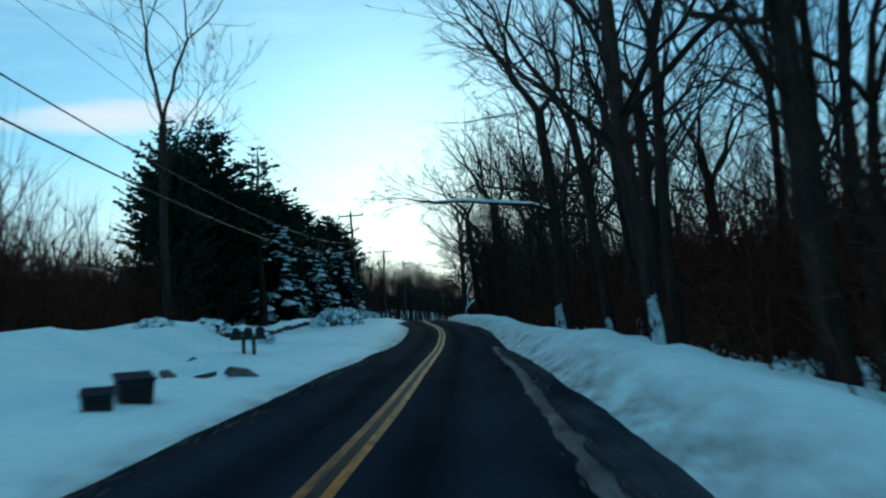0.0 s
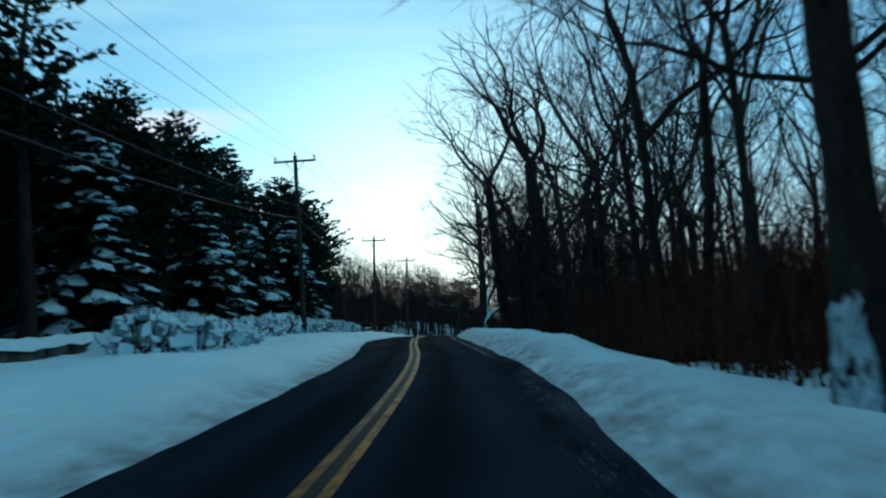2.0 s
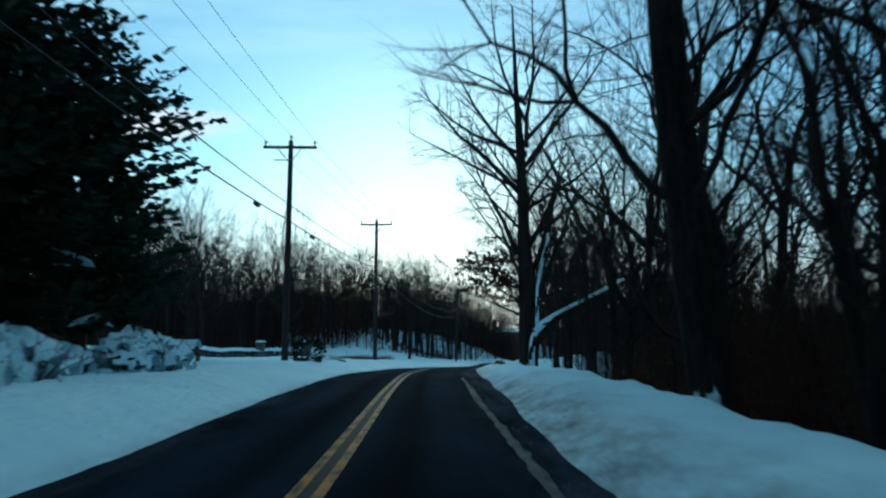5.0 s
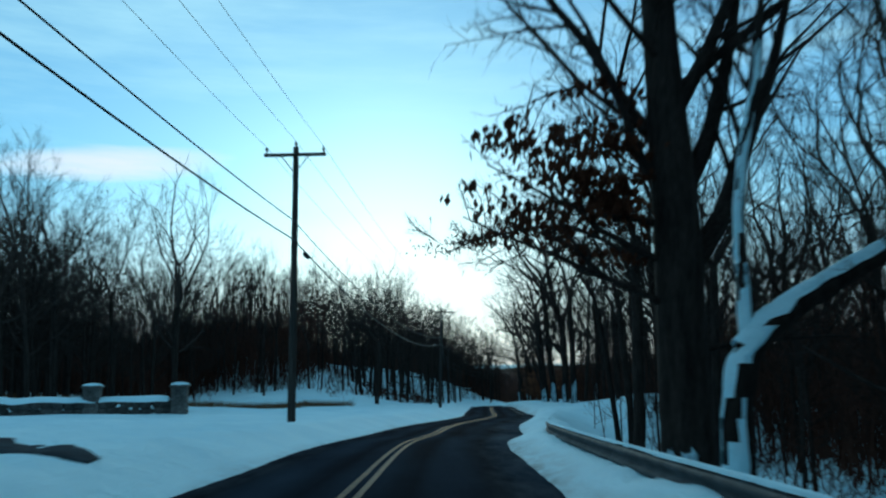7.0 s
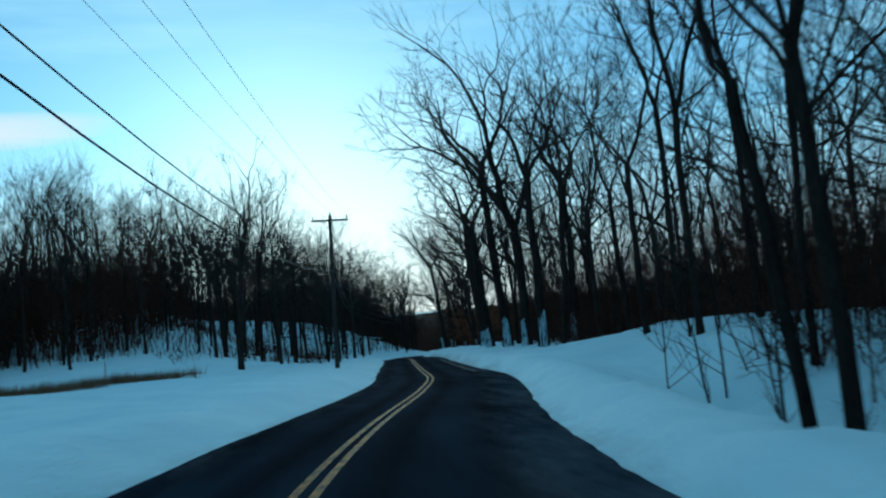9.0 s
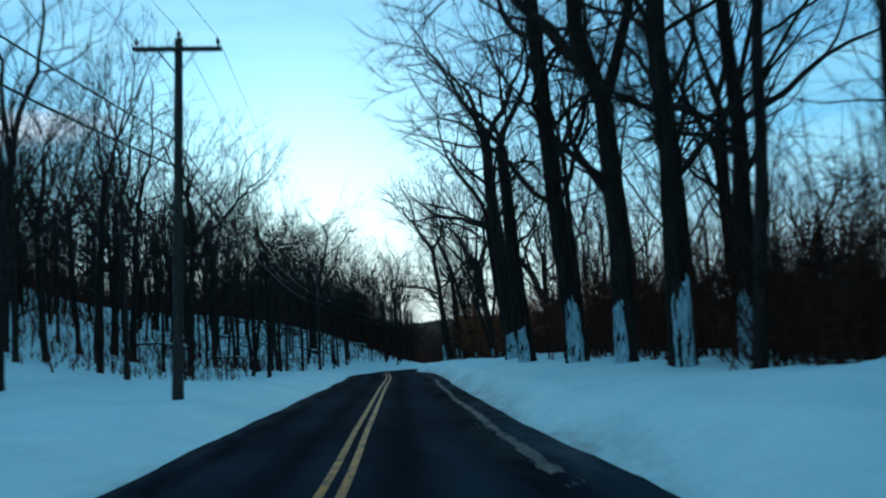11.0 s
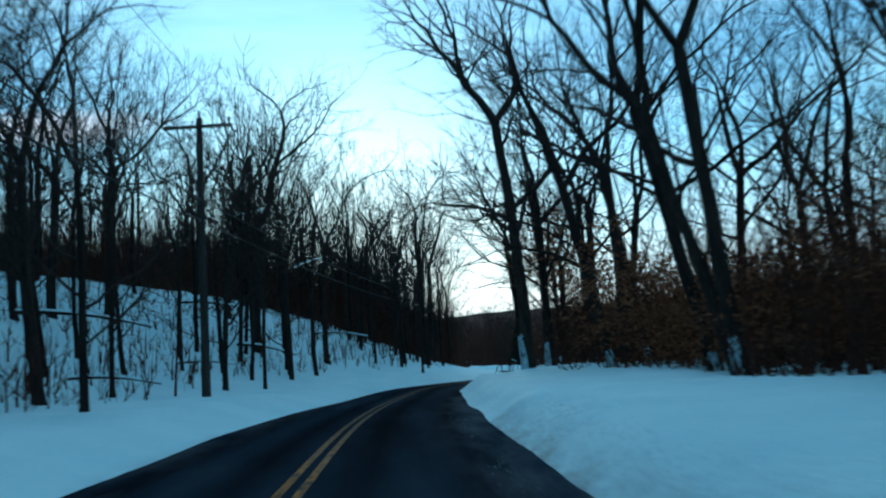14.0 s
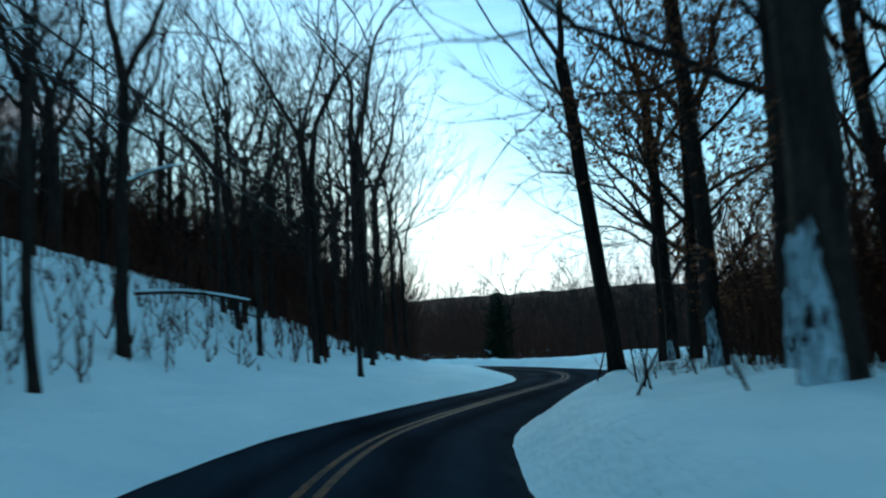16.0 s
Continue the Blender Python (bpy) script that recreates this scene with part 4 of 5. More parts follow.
clumps = [brush_clump(s, 19, 4.0, 1.7, 9) for s in (61, 62, 63, 64)]
SPARSE = [brush_clump(s, 8, 4.0, 1.2, 3) for s in (65, 66, 67, 68)]


def thicket(u0, u1, y0, y1, count, low, high, label, kinds=clumps, wide=(0.9, 1.5)):
    places = []
    for k in range(count):
        y = rw.uniform(y0, y1)
        x = xc(min(y, 330)) + u0 + (u1 - u0) * rw.random() ** 1.2
        s = rw.uniform(low, high)
        places.append((x, y, ground(x, y), s, rw.uniform(*wide), rw.uniform(0, 6.28), rw.randrange(4)))
    scatter("undergrowth", kinds, places, BRUSH, label, "undergrowth")


far_woods("woodland", 8, 55, 318, 350, 55, "bare woods beyond the bend", 0.5, 0.85)
woods(-18, -8, 306, 330, 9, ("forest", "slender", "back", "spreading"), 1.4, (15, 20))
far_woods("woodland", -30, -9, 316, 350, 45, "bare woods at the foot of the hill", 0.4, 0.7)
far_woods("young_woods", 6.8, 32, 8, 122, 105, "close young trees filling the dark woods", 0.3, 0.62)
far_woods("young_woods", 11, 36, 122, 310, 124, "close young trees filling the woods", 0.3, 0.6)
far_woods("young_woods", -42, 34, 335, 420, 110, "close young woods filling the valley", 0.45, 0.85)
far_woods("young_woods", 9, 30, 132, 205, 68, "young trees crowding the brook", 0.35, 0.65)
far_woods("young_woods", -72, -30, 222, 345, 90, "close young trees along the hilltop", 0.3, 0.6)
thicket(8.2, 26, 8, 122, 240, 0.6, 1.7, "dense leafless brown undergrowth under the trees")
thicket(11, 30, 120, 205, 90, 0.4, 1.1, "leafless brown undergrowth beside the brook")
thicket(9, 26, 205, 318, 172, 0.5, 1.4, "dense leafless brown undergrowth behind the snowbank")
thicket(-48, -32, 215, 300, 67, 0.8, 1.6, "dark brown brush along the top of the hill")
thicket(-36, -23, 296, 350, 52, 0.8, 1.5, "reddish brown brush covering the hillside")
thicket(-24, -8, 220, 340, 45, 0.2, 0.42, "sparse thin stems poking out of the hillside snow", SPARSE, (0.6, 1.0))
thicket(-34, -14, 14, 60, 140, 0.8, 1.5, "dark tangled brush beside the yard")
thicket(4.4, 7.0, 281, 293, 11, 0.12, 0.3, "thin dark stems standing in the bank at the bend", SPARSE, (0.25, 0.45))
thicket(8, 13, 156, 172, 9, 0.12, 0.3, "thin dark stems on the snowy slope", SPARSE, (0.35, 0.6))


def close_growth(u0, u1, y0, y1, count, low, high, label, straight=False):
    """Countless thin young stems with upright side shoots, too close to see through."""
    r = np.random.default_rng(int(abs(u0 * 7) + y0 + count))
    y = r.uniform(y0, y1, count)
    base = np.zeros((count, 3))
    for k in range(count):
        u = r.uniform(u0, u1)
        if r.random() < 0.3:
            u += math.copysign(r.exponential(11), u)
            y[k] += r.normal(0, 4)
        x = (0 if straight else xc(min(y[k], 350))) + u
        if y[k] > 325 and abs(x - xc(min(y[k], 380))) < 6:
            x -= 12
        if abs(x - 30.6) < 2.2 and 335 < y[k] < 363:
            x += 6
        base[k] = (x, y[k], ground(x, y[k]) - 0.2)
    lie = np.array([nz(b[0], b[1], 0.09, 55) + 0.6 * nz(b[0], b[1], 0.3, 56) for b in base])
    h = r.uniform(low, high, count) * r.uniform(0.5, 1.0, count) * (1 + 0.9 * lie) * np.where(r.random(count) < 0.12, 1.45, 1.0)
    tri = []
    for k in range(5):
        f = np.zeros(count) if k == 0 else r.uniform(0.1, 0.65, count)
        length = h if k == 0 else h * r.uniform(0.25, 0.5, count)
        tilt = 0.12 if k == 0 else 0.5
        start = base + np.stack([np.zeros(count), np.zeros(count), h * f], 1)
        tip = start + np.stack([r.normal(0, tilt, count) * length, r.normal(0, tilt, count) * length, length], 1)
        a, w = r.uniform(0, 6.28, count), r.uniform(0.025, 0.055, count) * (1 if k == 0 else 0.7)
        off = np.stack([np.cos(a) * w, np.sin(a) * w, np.zeros(count)], 1)
        tri.append(np.stack([start - off, start + off, tip], 1))
    v = np.concatenate(tri).reshape(-1, 3).astype(np.float32)
    n = len(v)
    me = bpy.data.meshes.new("young_growth")
    me.vertices.add(n)
    me.vertices.foreach_set("co", v.ravel())
    me.loops.add(n)
    me.loops.foreach_set("vertex_index", np.arange(n, dtype=np.int32))
    me.polygons.add(n // 3)
    me.polygons.foreach_set("loop_start", np.arange(0, n, 3, dtype=np.int32))
    me.update(calc_edges=True)
    me.materials.append(BRUSH)
    tagged(new("young_growth", me), label, "undergrowth", kind="stuff")


close_growth(10, 46, 8, 128, 11000, 4.5, 9.0, "thin young stems crowding the dark woods")
close_growth(14, 52, 122, 212, 9000, 5.5, 10.0, "thin young stems crowding the woods past the brook")
close_growth(10, 46, 205, 322, 10000, 3.5, 8.0, "thin young stems crowding the woods behind the snowbank")
close_growth(-64, -36, 222, 300, 8000, 4.0, 7.0, "thin brown stems crowding the hilltop")
close_growth(-52, -26, 294, 352, 8000, 4.5, 8.5, "thin reddish brown stems crowding the hillside")
close_growth(-110, -24, 229, 262, 10000, 6.0, 12.0, "thin brown stems crowding the far field edge")
close_growth(-60, 70, 352, 432, 11000, 5.5, 10.0, "thin brown stems filling the valley", True)
close_growth(-44, -14.5, 14, 62, 5500, 4.0, 7.5, "thin stems tangled beside the yard")
close_growth(-90, -24, 58, 150, 3500, 3.0, 6.0, "thin stems standing behind the conifers")
close_growth(6.5, 20, 283, 310, 3000, 3.0, 6.5, "thin brown stems beside the bend")
close_growth(-36, -8, 226, 345, 4200, 0.4, 2.6, "scattered thin stems on the snowy hillside")
close_growth(-30, -9, 318, 352, 4500, 3.5, 7.5, "thin brown stems at the foot of the hill")
close_growth(-20, -7, 332, 350, 4500, 6.5, 12.0, "thin brown stems closing the view at the bend")
close_growth(7.5, 15, 8, 122, 4500, 1.2, 3.4, "dark stems crowding the edge of the woods")
close_growth(9, 22, 6, 48, 3000, 3.0, 7.0, "dark stems crowding the roadside woods")


# ---- the big oak by the brook ----
def oak():
    x, y = 4.65, 136.4
    g = ground(x, y)
    r = random.Random(91)
    t = thing("oak_tree", "huge old oak with dry brown leaves still hanging", "tree", Matrix.Translation((x, y, g)))
    V, F = ([], []), ([], [])
    pts = [Vector((0, 0, -0.6)), Vector((0, 0, 0.3)), Vector((-0.03, 0, 1.6)), Vector((-0.06, 0, 3.2)), Vector((-0.05, 0, 5.0)), Vector((-0.12, 0, 6.6)), Vector((-0.2, 0.1, 9.0)), Vector((-0.35, 0.1, 13.0)), Vector((-0.6, 0.2, 17)), Vector((-0.8, 0.2, 22))]
    tube(V[0], F[0], pts, [0.74, 0.58, 0.50, 0.47, 0.46, 0.42, 0.34, 0.27, 0.15, 0.04], 12)
    spec = dict(n=(0, 12, 8), spread=(0.8, 0.8, 0.85), len=(0.4, 0.42, 0.45), wob=1.3, lift=0.4)
    for z, d, ln, rad in ((4.3, (1.0, 0.1, 1.0), 8, 0.24), (5.8, (0.7, 0.3, 1.3), 8, 0.20), (5.6, (-0.7, 0.2, 1.2), 7, 0.10), (6.6, (-0.25, 0.5, 1.2), 9, 0.17), (7.6, (0.4, -0.3, 1.2), 7, 0.16),
                          (3.7, (-1.0, 0.0, 0.35), 4.6, 0.085), (4.6, (-1.0, -0.2, 0.4), 4.4, 0.08), (5.4, (-1.0, 0.1, 0.4), 4.0, 0.08), (8.5, (-0.9, -0.2, 0.8), 6.5, 0.09), (9.2, (0.3, 0.6, 0.9), 6, 0.12), (7.0, (-0.9, 0.5, 0.7), 6, 0.09), (8.0, (0.9, 0.1, 0.6), 7, 0.13), (11, (-0.7, 0.2, 0.9), 5.5, 0.1), (12, (0.5, -0.3, 0.9), 5, 0.09), (13, (-0.3, -0.2, 1), 4.5, 0.08), (9.6, (-0.6, -0.6, 0.8), 6, 0.11), (10, (0.8, 0.3, 0.9), 6, 0.12), (3.0, (0.9, 0.4, 0.1), 3.5, 0.07),
                          (10.5, (-0.8, -0.1, 1.0), 9, 0.17), (12, (-0.5, 0.3, 1.2), 9, 0.15), (12.5, (0.6, 0.1, 1.1), 9, 0.16), (13, (-0.9, 0.0, 0.7), 8, 0.13), (13.5, (0.2, -0.3, 1.3), 9, 0.14), (14, (0.8, 0.3, 0.8), 8, 0.13), (11, (-1, 0.2, 0.5), 7.5, 0.12), (10, (0.9, -0.2, 0.7), 7.5, 0.13), (15, (-0.3, 0.1, 1.3), 8, 0.12), (16, (-0.8, -0.3, 0.8), 6, 0.1), (16.5, (0.7, 0.1, 0.9), 6, 0.1), (18, (0.1, 0.4, 1), 5, 0.08)):
        limb(r, V, F, Vector((-0.05, 0, z)), Vector(d), ln, rad, 1, spec)
    part("trunk", mesh_of("trunk", V[0], F[0], BARK), BARK, t)
    part("crown", mesh_of("crown", V[1], F[1], TWIG), TWIG, t)
    L, LF = [], []
    boughs = []
    for k in range(17):
        z = r.uniform(5.0, 8.8)
        boughs.append((Vector((-0.3, 0, z)), Vector((-1, r.uniform(-0.45, 0.45), r.uniform(0.0, 0.35) - 0.09 * (z - 5.5))) * r.uniform(1.6, 4.9) * (1.15 - 0.13 * (z - 5.0))))
    for k in range(1500):
        at, way = r.choice(boughs)
        f = r.uniform(0.15, 1.0)
        c = at + way * f + Vector((r.gauss(0, 0.16), r.gauss(0, 0.2), 0.25 * math.sin(5 * f + at.z * 9) - abs(r.gauss(0, 0.16))))
        n = rv(r, 1).normalized()
        d = Vector((r.gauss(0, 0.3), r.gauss(0, 0.3), -1)).normalized() * r.uniform(0.13, 0.26)
        w = d.cross(n).normalized() * r.uniform(0.04, 0.085)
        i = len(L)
        L.extend((c, c + d * 0.4 + w, c + d, c + d * 0.5 - w))
        LF.append((i, i + 1, i + 2, i + 3))
    tagged(part("dry_leaves", mesh_of("dry_leaves", L, LF, DRYLEAF, False), DRYLEAF, t, "curled dark brown oak leaves"), kind="stuff")
    p = part("snow_patch", SHELL, SNOW, t)
    p.scale, p.rotation_euler = (0.52, 0.52, 0.75), (0, 0, -0.5)
    return t


oak()


def snow_along(pts, radii, thick, lift=0.75):
    """A soft ridge of snow lying along the top of a limb."""
    V, F = [], []
    for i, (p, b) in enumerate(zip(pts, radii)):
        d = (pts[min(i + 1, len(pts) - 1)] - pts[max(i - 1, 0)]).normalized()
        side = d.cross(Vector((0, 0, 1)))
        side = side.normalized() if side.length > 0.1 else Vector((1, 0, 0))
        up = side.cross(d)
        for k in range(7):
            a = (k / 6 - 0.5) * radians(118 + 70 * nz(p.x + p.z, p.y + 0.3 * k, 1.7, 4.4))
            h = b + thick * math.cos(a) ** 0.6 * (0.7 + 0.5 * abs(nz(p.x, p.y, 2.0, i))) if 0 < k < 6 else b * 0.97
            V.append(p + side * math.sin(a) * b * 1.08 + up * math.cos(a) * h + up * b * 0.04)
    for i in range(len(pts) - 1):
        for k in range(6):
            e = i * 7 + k
            F.append((e, e + 1, e + 8, e + 7))
    return V, F


def plaster(pts, radii, facing, thick):
    """Snow stuck to one flank of a standing stem."""
    V, F, n = [], [], 9
    for i, (p, b) in enumerate(zip(pts, radii)):
        for k in range(n):
            a = facing + (k / (n - 1) - 0.5) * (2.7 + 0.8 * nz(i * 0.4, k * 0.2, 1.0, 2.0))
            q = b * (0.96 if k in (0, n - 1) else 1.0) + (0 if k in (0, n - 1) else thick * (0.8 + 0.5 * nz(i * 0.5, k, 1.0, 6.0)))
            V.append(p + Vector((math.cos(a) * q, math.sin(a) * q, 0)))
    for i in range(len(pts) - 1):
        for k in range(n - 1):
            e = i * n + k
            if nz(i * 0.33, k * 0.25, 1.0, 12.0) > -0.12:
                F.append((e, e + 1, e + n + 1, e + n))
    return V, F


def rounded(knees, girths, steps, rough, seed):
    """A knotty curve through a few knees, with its girth."""
    pts, rad = [], []
    for i in range(len(knees) - 1):
        a, b, c, d = knees[max(i - 1, 0)], knees[i], knees[i + 1], knees[min(i + 2, len(knees) - 1)]
        for k in range(steps):
            f = k / steps
            p = 0.5 * (2 * b + (c - a) * f + (2 * a - 5 * b + 4 * c - d) * f * f + (3 * b - a - 3 * c + d) * f**3)
            pts.append(p + Vector((nz(p.z, i, 1.3, seed), nz(p.z, i, 1.3, seed + 1), nz(p.x, i, 1.3, seed + 2))) * rough)
            rad.append((girths[i] * (1 - f) + girths[i + 1] * f) * (1 + 0.18 * nz(p.x, p.z, 2.2, 5)))
    return pts, rad


def leaning_trunk():
    """A split tree beside the oak: one half broken over to the side, the other upright, both plastered with snow."""
    x, y = 4.75, 133.9
    z0 = ground(x, y)
    o = Vector((x, y, z0))
    t = thing("fallen_tree", "split tree, one half broken over, plastered with thick snow", "tree", Matrix.Translation(o))
    pts, rad = rounded([Vector(p) - o for p in ((4.62, 133.9, z0 - 0.4), (4.66, 133.9, z0 + 0.5), (4.78, 133.95, 0.1), (5.05, 134.0, 0.72), (5.7, 134.1, 1.25), (6.6, 134.3, 1.75), (8.0, 134.7, 2.5), (10.2, 135.2, 3.6))],
                       [0.3, 0.26, 0.24, 0.24, 0.2, 0.18, 0.15, 0.09], 6, 0.05, 7)
    V, F = [], []
    tube(V, F, pts, rad, 9)
    part("trunk", mesh_of("trunk", V, F, BARK), BARK, t)
    V, F = snow_along(pts[16:], rad[16:], 0.09)
    part("snow_cap", mesh_of("snow_cap", V, F, SNOW), SNOW, t)
    V, F = plaster(pts[2:22], rad[2:22], 3.7, 0.05)
    part("snow_patch", mesh_of("snow_patch", V, F, SNOW), SNOW, t)
    up, girth = rounded([Vector(p) - o for p in ((4.95, 134.0, 0.5), (4.97, 134.05, 1.2), (4.98, 134.15, 2.2), (5.0, 134.2, 3.1), (5.2, 134.3, 4.1), (5.55, 134.4, 5.6), (5.8, 134.6, 7.6), (6.3, 134.8, 9.5))],
                        [0.15, 0.12, 0.11, 0.10, 0.10, 0.085, 0.06, 0.02], 5, 0.05, 17)
    V, F = ([], []), ([], [])
    tube(V[1], F[1], up, girth, 7)
    r = random.Random(6)
    for i in (18, 22, 25, 28, 31, 33):
        bough(r, V, F, up[i], Vector((r.uniform(-0.6, 0.9), r.uniform(-0.6, 0.6), 0.9)), r.uniform(1.2, 2.2), girth[i] * 0.5, 3, FOREST)
    part("upright_stem", mesh_of("upright_stem", V[1], F[1], BARK), BARK, t)
    V, F = plaster(up[:27], girth[:27], 3.7, 0.02)
    part("snow_stripe", mesh_of("snow_stripe", V, F, SNOW), SNOW, t)


leaning_trunk()


def long_limb():
    """A limb of the big tree that reaches right across the road, topped with snow."""
    back = big_tree.matrix_basis.inverted()
    pts = [Vector(p) for p in ((6.6, 46.2, 6.0), (5.4, 46.0, 6.45), (3.6, 45.7, 6.6), (1.8, 45.3, 6.75), (0.2, 45.0, 6.7), (-1.4, 44.6, 6.95))]
    rad = [0.15, 0.12, 0.10, 0.075, 0.05, 0.02]
    V, F = ([], []), ([], [])
    tube(V[1], F[1], pts, rad, 6)
    r = random.Random(33)
    spec = dict(n=(0, 7, 6), spread=(0.8, 0.7, 0.85), len=(0.4, 0.5, 0.45), lift=0.3)
    for i in (2, 3, 3, 4, 4, 4, 5, 5):
        limb(r, V, F, pts[i], Vector((-1.0, r.uniform(-0.9, 0.9), r.uniform(-0.1, 0.5))), r.uniform(1.6, 3.2), rad[i] * 0.55, 1, spec)
    a = part("long_limb", mesh_of("long_limb", V[1], F[1], TWIG), TWIG, big_tree)
    V, F = snow_along(pts[:5], rad[:5], 0.06)
    b = part("snow_cap", mesh_of("snow_cap", V, F, SNOW), SNOW, big_tree)
    a.matrix_parent_inverse = b.matrix_parent_inverse = back


long_limb()


def leafy_limb():
    """A limb reaching out over the road with a few clumps of dead leaves."""
    t = brook_tree
    back = t.matrix_basis.inverted()
    g = ground(8.75, 157) + 2.3
    pts = [Vector((8.75 + dx, 157 + dy, g + z)) for dx, dy, z in ((0, 0, 6.4), (-1.2, -0.1, 7.3), (-2.8, -0.3, 7.9), (-4.6, -0.3, 7.8), (-6.4, -0.5, 7.3), (-8.2, -0.4, 7.1))]
    rad = [0.12, 0.1, 0.08, 0.06, 0.04, 0.015]
    V, F = ([], []), ([], [])
    tube(V[1], F[1], pts, rad, 6)
    r = random.Random(35)
    spec = dict(n=(0, 8, 6), spread=(0.8, 0.7, 0.85), len=(0.4, 0.5, 0.45), lift=0.2)
    L, LF = [], []
    for i in (1, 2, 2, 3, 3, 4, 4, 4, 5, 5):
        limb(r, V, F, pts[i], Vector((-1.0, r.uniform(-0.9, 0.9), r.uniform(-0.3, 0.6))), r.uniform(1.4, 2.8), rad[i] * 0.55, 1, spec)
    for k in range(420):
        i = r.choice((3, 4, 4, 4, 5))
        c = pts[i] + Vector((r.gauss(-0.3, 0.55), r.gauss(0, 0.4), r.gauss(-0.1, 0.16)))
        d = Vector((r.gauss(0, 0.4), r.gauss(0, 0.4), -1)).normalized() * r.uniform(0.1, 0.2)
        w = d.cross(rv(r, 1)).normalized() * r.uniform(0.03, 0.06)
        n = len(L)
        L.extend((c, c + d * 0.4 + w, c + d, c + d * 0.5 - w))
        LF.append((n, n + 1, n + 2, n + 3))
    a = part("long_limb", mesh_of("long_limb", V[1], F[1], TWIG), TWIG, t)
    b = tagged(part("dry_leaves", mesh_of("dry_leaves", L, LF, DRYLEAF, False), DRYLEAF, t, "small dead brown leaf clumps"), kind="stuff")
    a.matrix_parent_inverse = b.matrix_parent_inverse = back


leafy_limb()


# ---- the arching tree over the road ----
def arching_tree():
    base = (23.1, 253.8)
    g = ground(*base)
    t = thing("arching_tree", "bare tree bent in a long arch toward the road", "tree", Matrix.Translation((*base, g)))
    raw = [(0, 0, -0.5), (-0.3, 0, 3.0), (-1.6, 0.1, 6.6), (-3.5, 0.3, 9.0), (-5.1, 0.4, 10.4), (-6.9, 0.6, 11.2), (-9.0, 0.3, 11.4), (-10.8, 0, 11.0)]
    pts, rad = [Vector(p) for p in raw], [0.34, 0.28, 0.25, 0.22, 0.18, 0.14, 0.1, 0.05]
    V, F = ([], []), ([], [])
    tube(V[0], F[0], pts, rad, 8)
    r = random.Random(17)
    spec = dict(n=(0, 7, 5), spread=(0.8, 0.8, 0.8), len=(0.4, 0.45, 0.45))
    for i in (2, 3, 3, 4, 4, 5, 5, 6, 6, 7):
        limb(r, V, F, pts[i], Vector((r.uniform(-0.9, 0.5), r.uniform(-0.6, 0.6), 1)), r.uniform(2.5, 5.5), rad[i] * 0.5, 1, spec)
    part("trunk", mesh_of("trunk", V[0], F[0], BARK), BARK, t)
    part("crown", mesh_of("crown", V[1], F[1], TWIG), TWIG, t)


arching_tree()

# a broken limb hung up between trunks, and one lying on the slope
for x, y, z, d, ln, rad in ((0.0, 301.0, 6.2, (1, 0.1, 0.28), 3.6, 0.10), (4.0, 312.0, 4.2, (1, 0.2, 0.35), 2.6, 0.07), (-6.0, 280.0, 0.5, (1, 0.3, -0.16), 6.0, 0.12), (2.5, 290.0, 0.4, (1, -0.5, -0.2), 4.0, 0.1),
                           (-4.5, 262.0, 0.25, (1, 0.2, -0.12), 5.0, 0.09), (-8.0, 250.0, 0.3, (1, -0.4, -0.1), 4.5, 0.08), (-1.0, 272.0, 0.2, (1, 0.6, -0.15), 3.5, 0.07), (6.0, 303.0, 0.25, (1, 0.1, -0.1), 4.0, 0.08), (-2.0, 296.0, 0.3, (1, -0.3, -0.15), 5.0, 0.1), (1.0, 281.0, 0.15, (1, 0.7, -0.1), 3.0, 0.06)):
    g = ground(x, y)
    t = thing("broken_limb", "snow-topped broken limb caught among the hillside trees", "branch", Matrix.Translation((x, y, g)), "broken limbs")
    d = Vector(d).normalized()
    pts = [Vector((0, 0, z)) + d * ln * k / 5 + Vector((0, 0, 0.04 * ln * math.sin(math.pi * k / 5))) for k in range(6)]
    rad = [rad * (1 - 0.12 * k) for k in range(6)]
    V, F = [], []
    tube(V, F, pts, rad, 6)
    part("limb", mesh_of("limb", V, F, BARK), BARK, t)
    V, F = snow_along(pts, rad, 0.07)
    part("snow_cap", mesh_of("snow_cap", V, F, SNOW), SNOW, t)


# ---- utility poles and lines ----
def box(sx, sy, sz, x=0.0, y=0.0, z=0.0, bevel=0.01):
    bm = bmesh.new()
    bmesh.ops.create_cube(bm, size=1)
    bmesh.ops.scale(bm, vec=(sx, sy, sz), verts=bm.verts)
    if bevel:
        bmesh.ops.bevel(bm, geom=bm.edges[:], offset=bevel, segments=2, affect="EDGES", profile=0.5)
    bmesh.ops.translate(bm, vec=(x, y, z), verts=bm.verts)
    return bm


def cyl(r1, r2, h, x=0.0, y=0.0, z=0.0, n=10, m=None):
    bm = bmesh.new()
    bmesh.ops.create_cone(bm, cap_ends=True, segments=n, radius1=r1, radius2=r2, depth=h)
    if m is not None:
        bmesh.ops.transform(bm, matrix=m, verts=bm.verts)
    bmesh.ops.translate(bm, vec=(x, y, z), verts=bm.verts)
    return bm


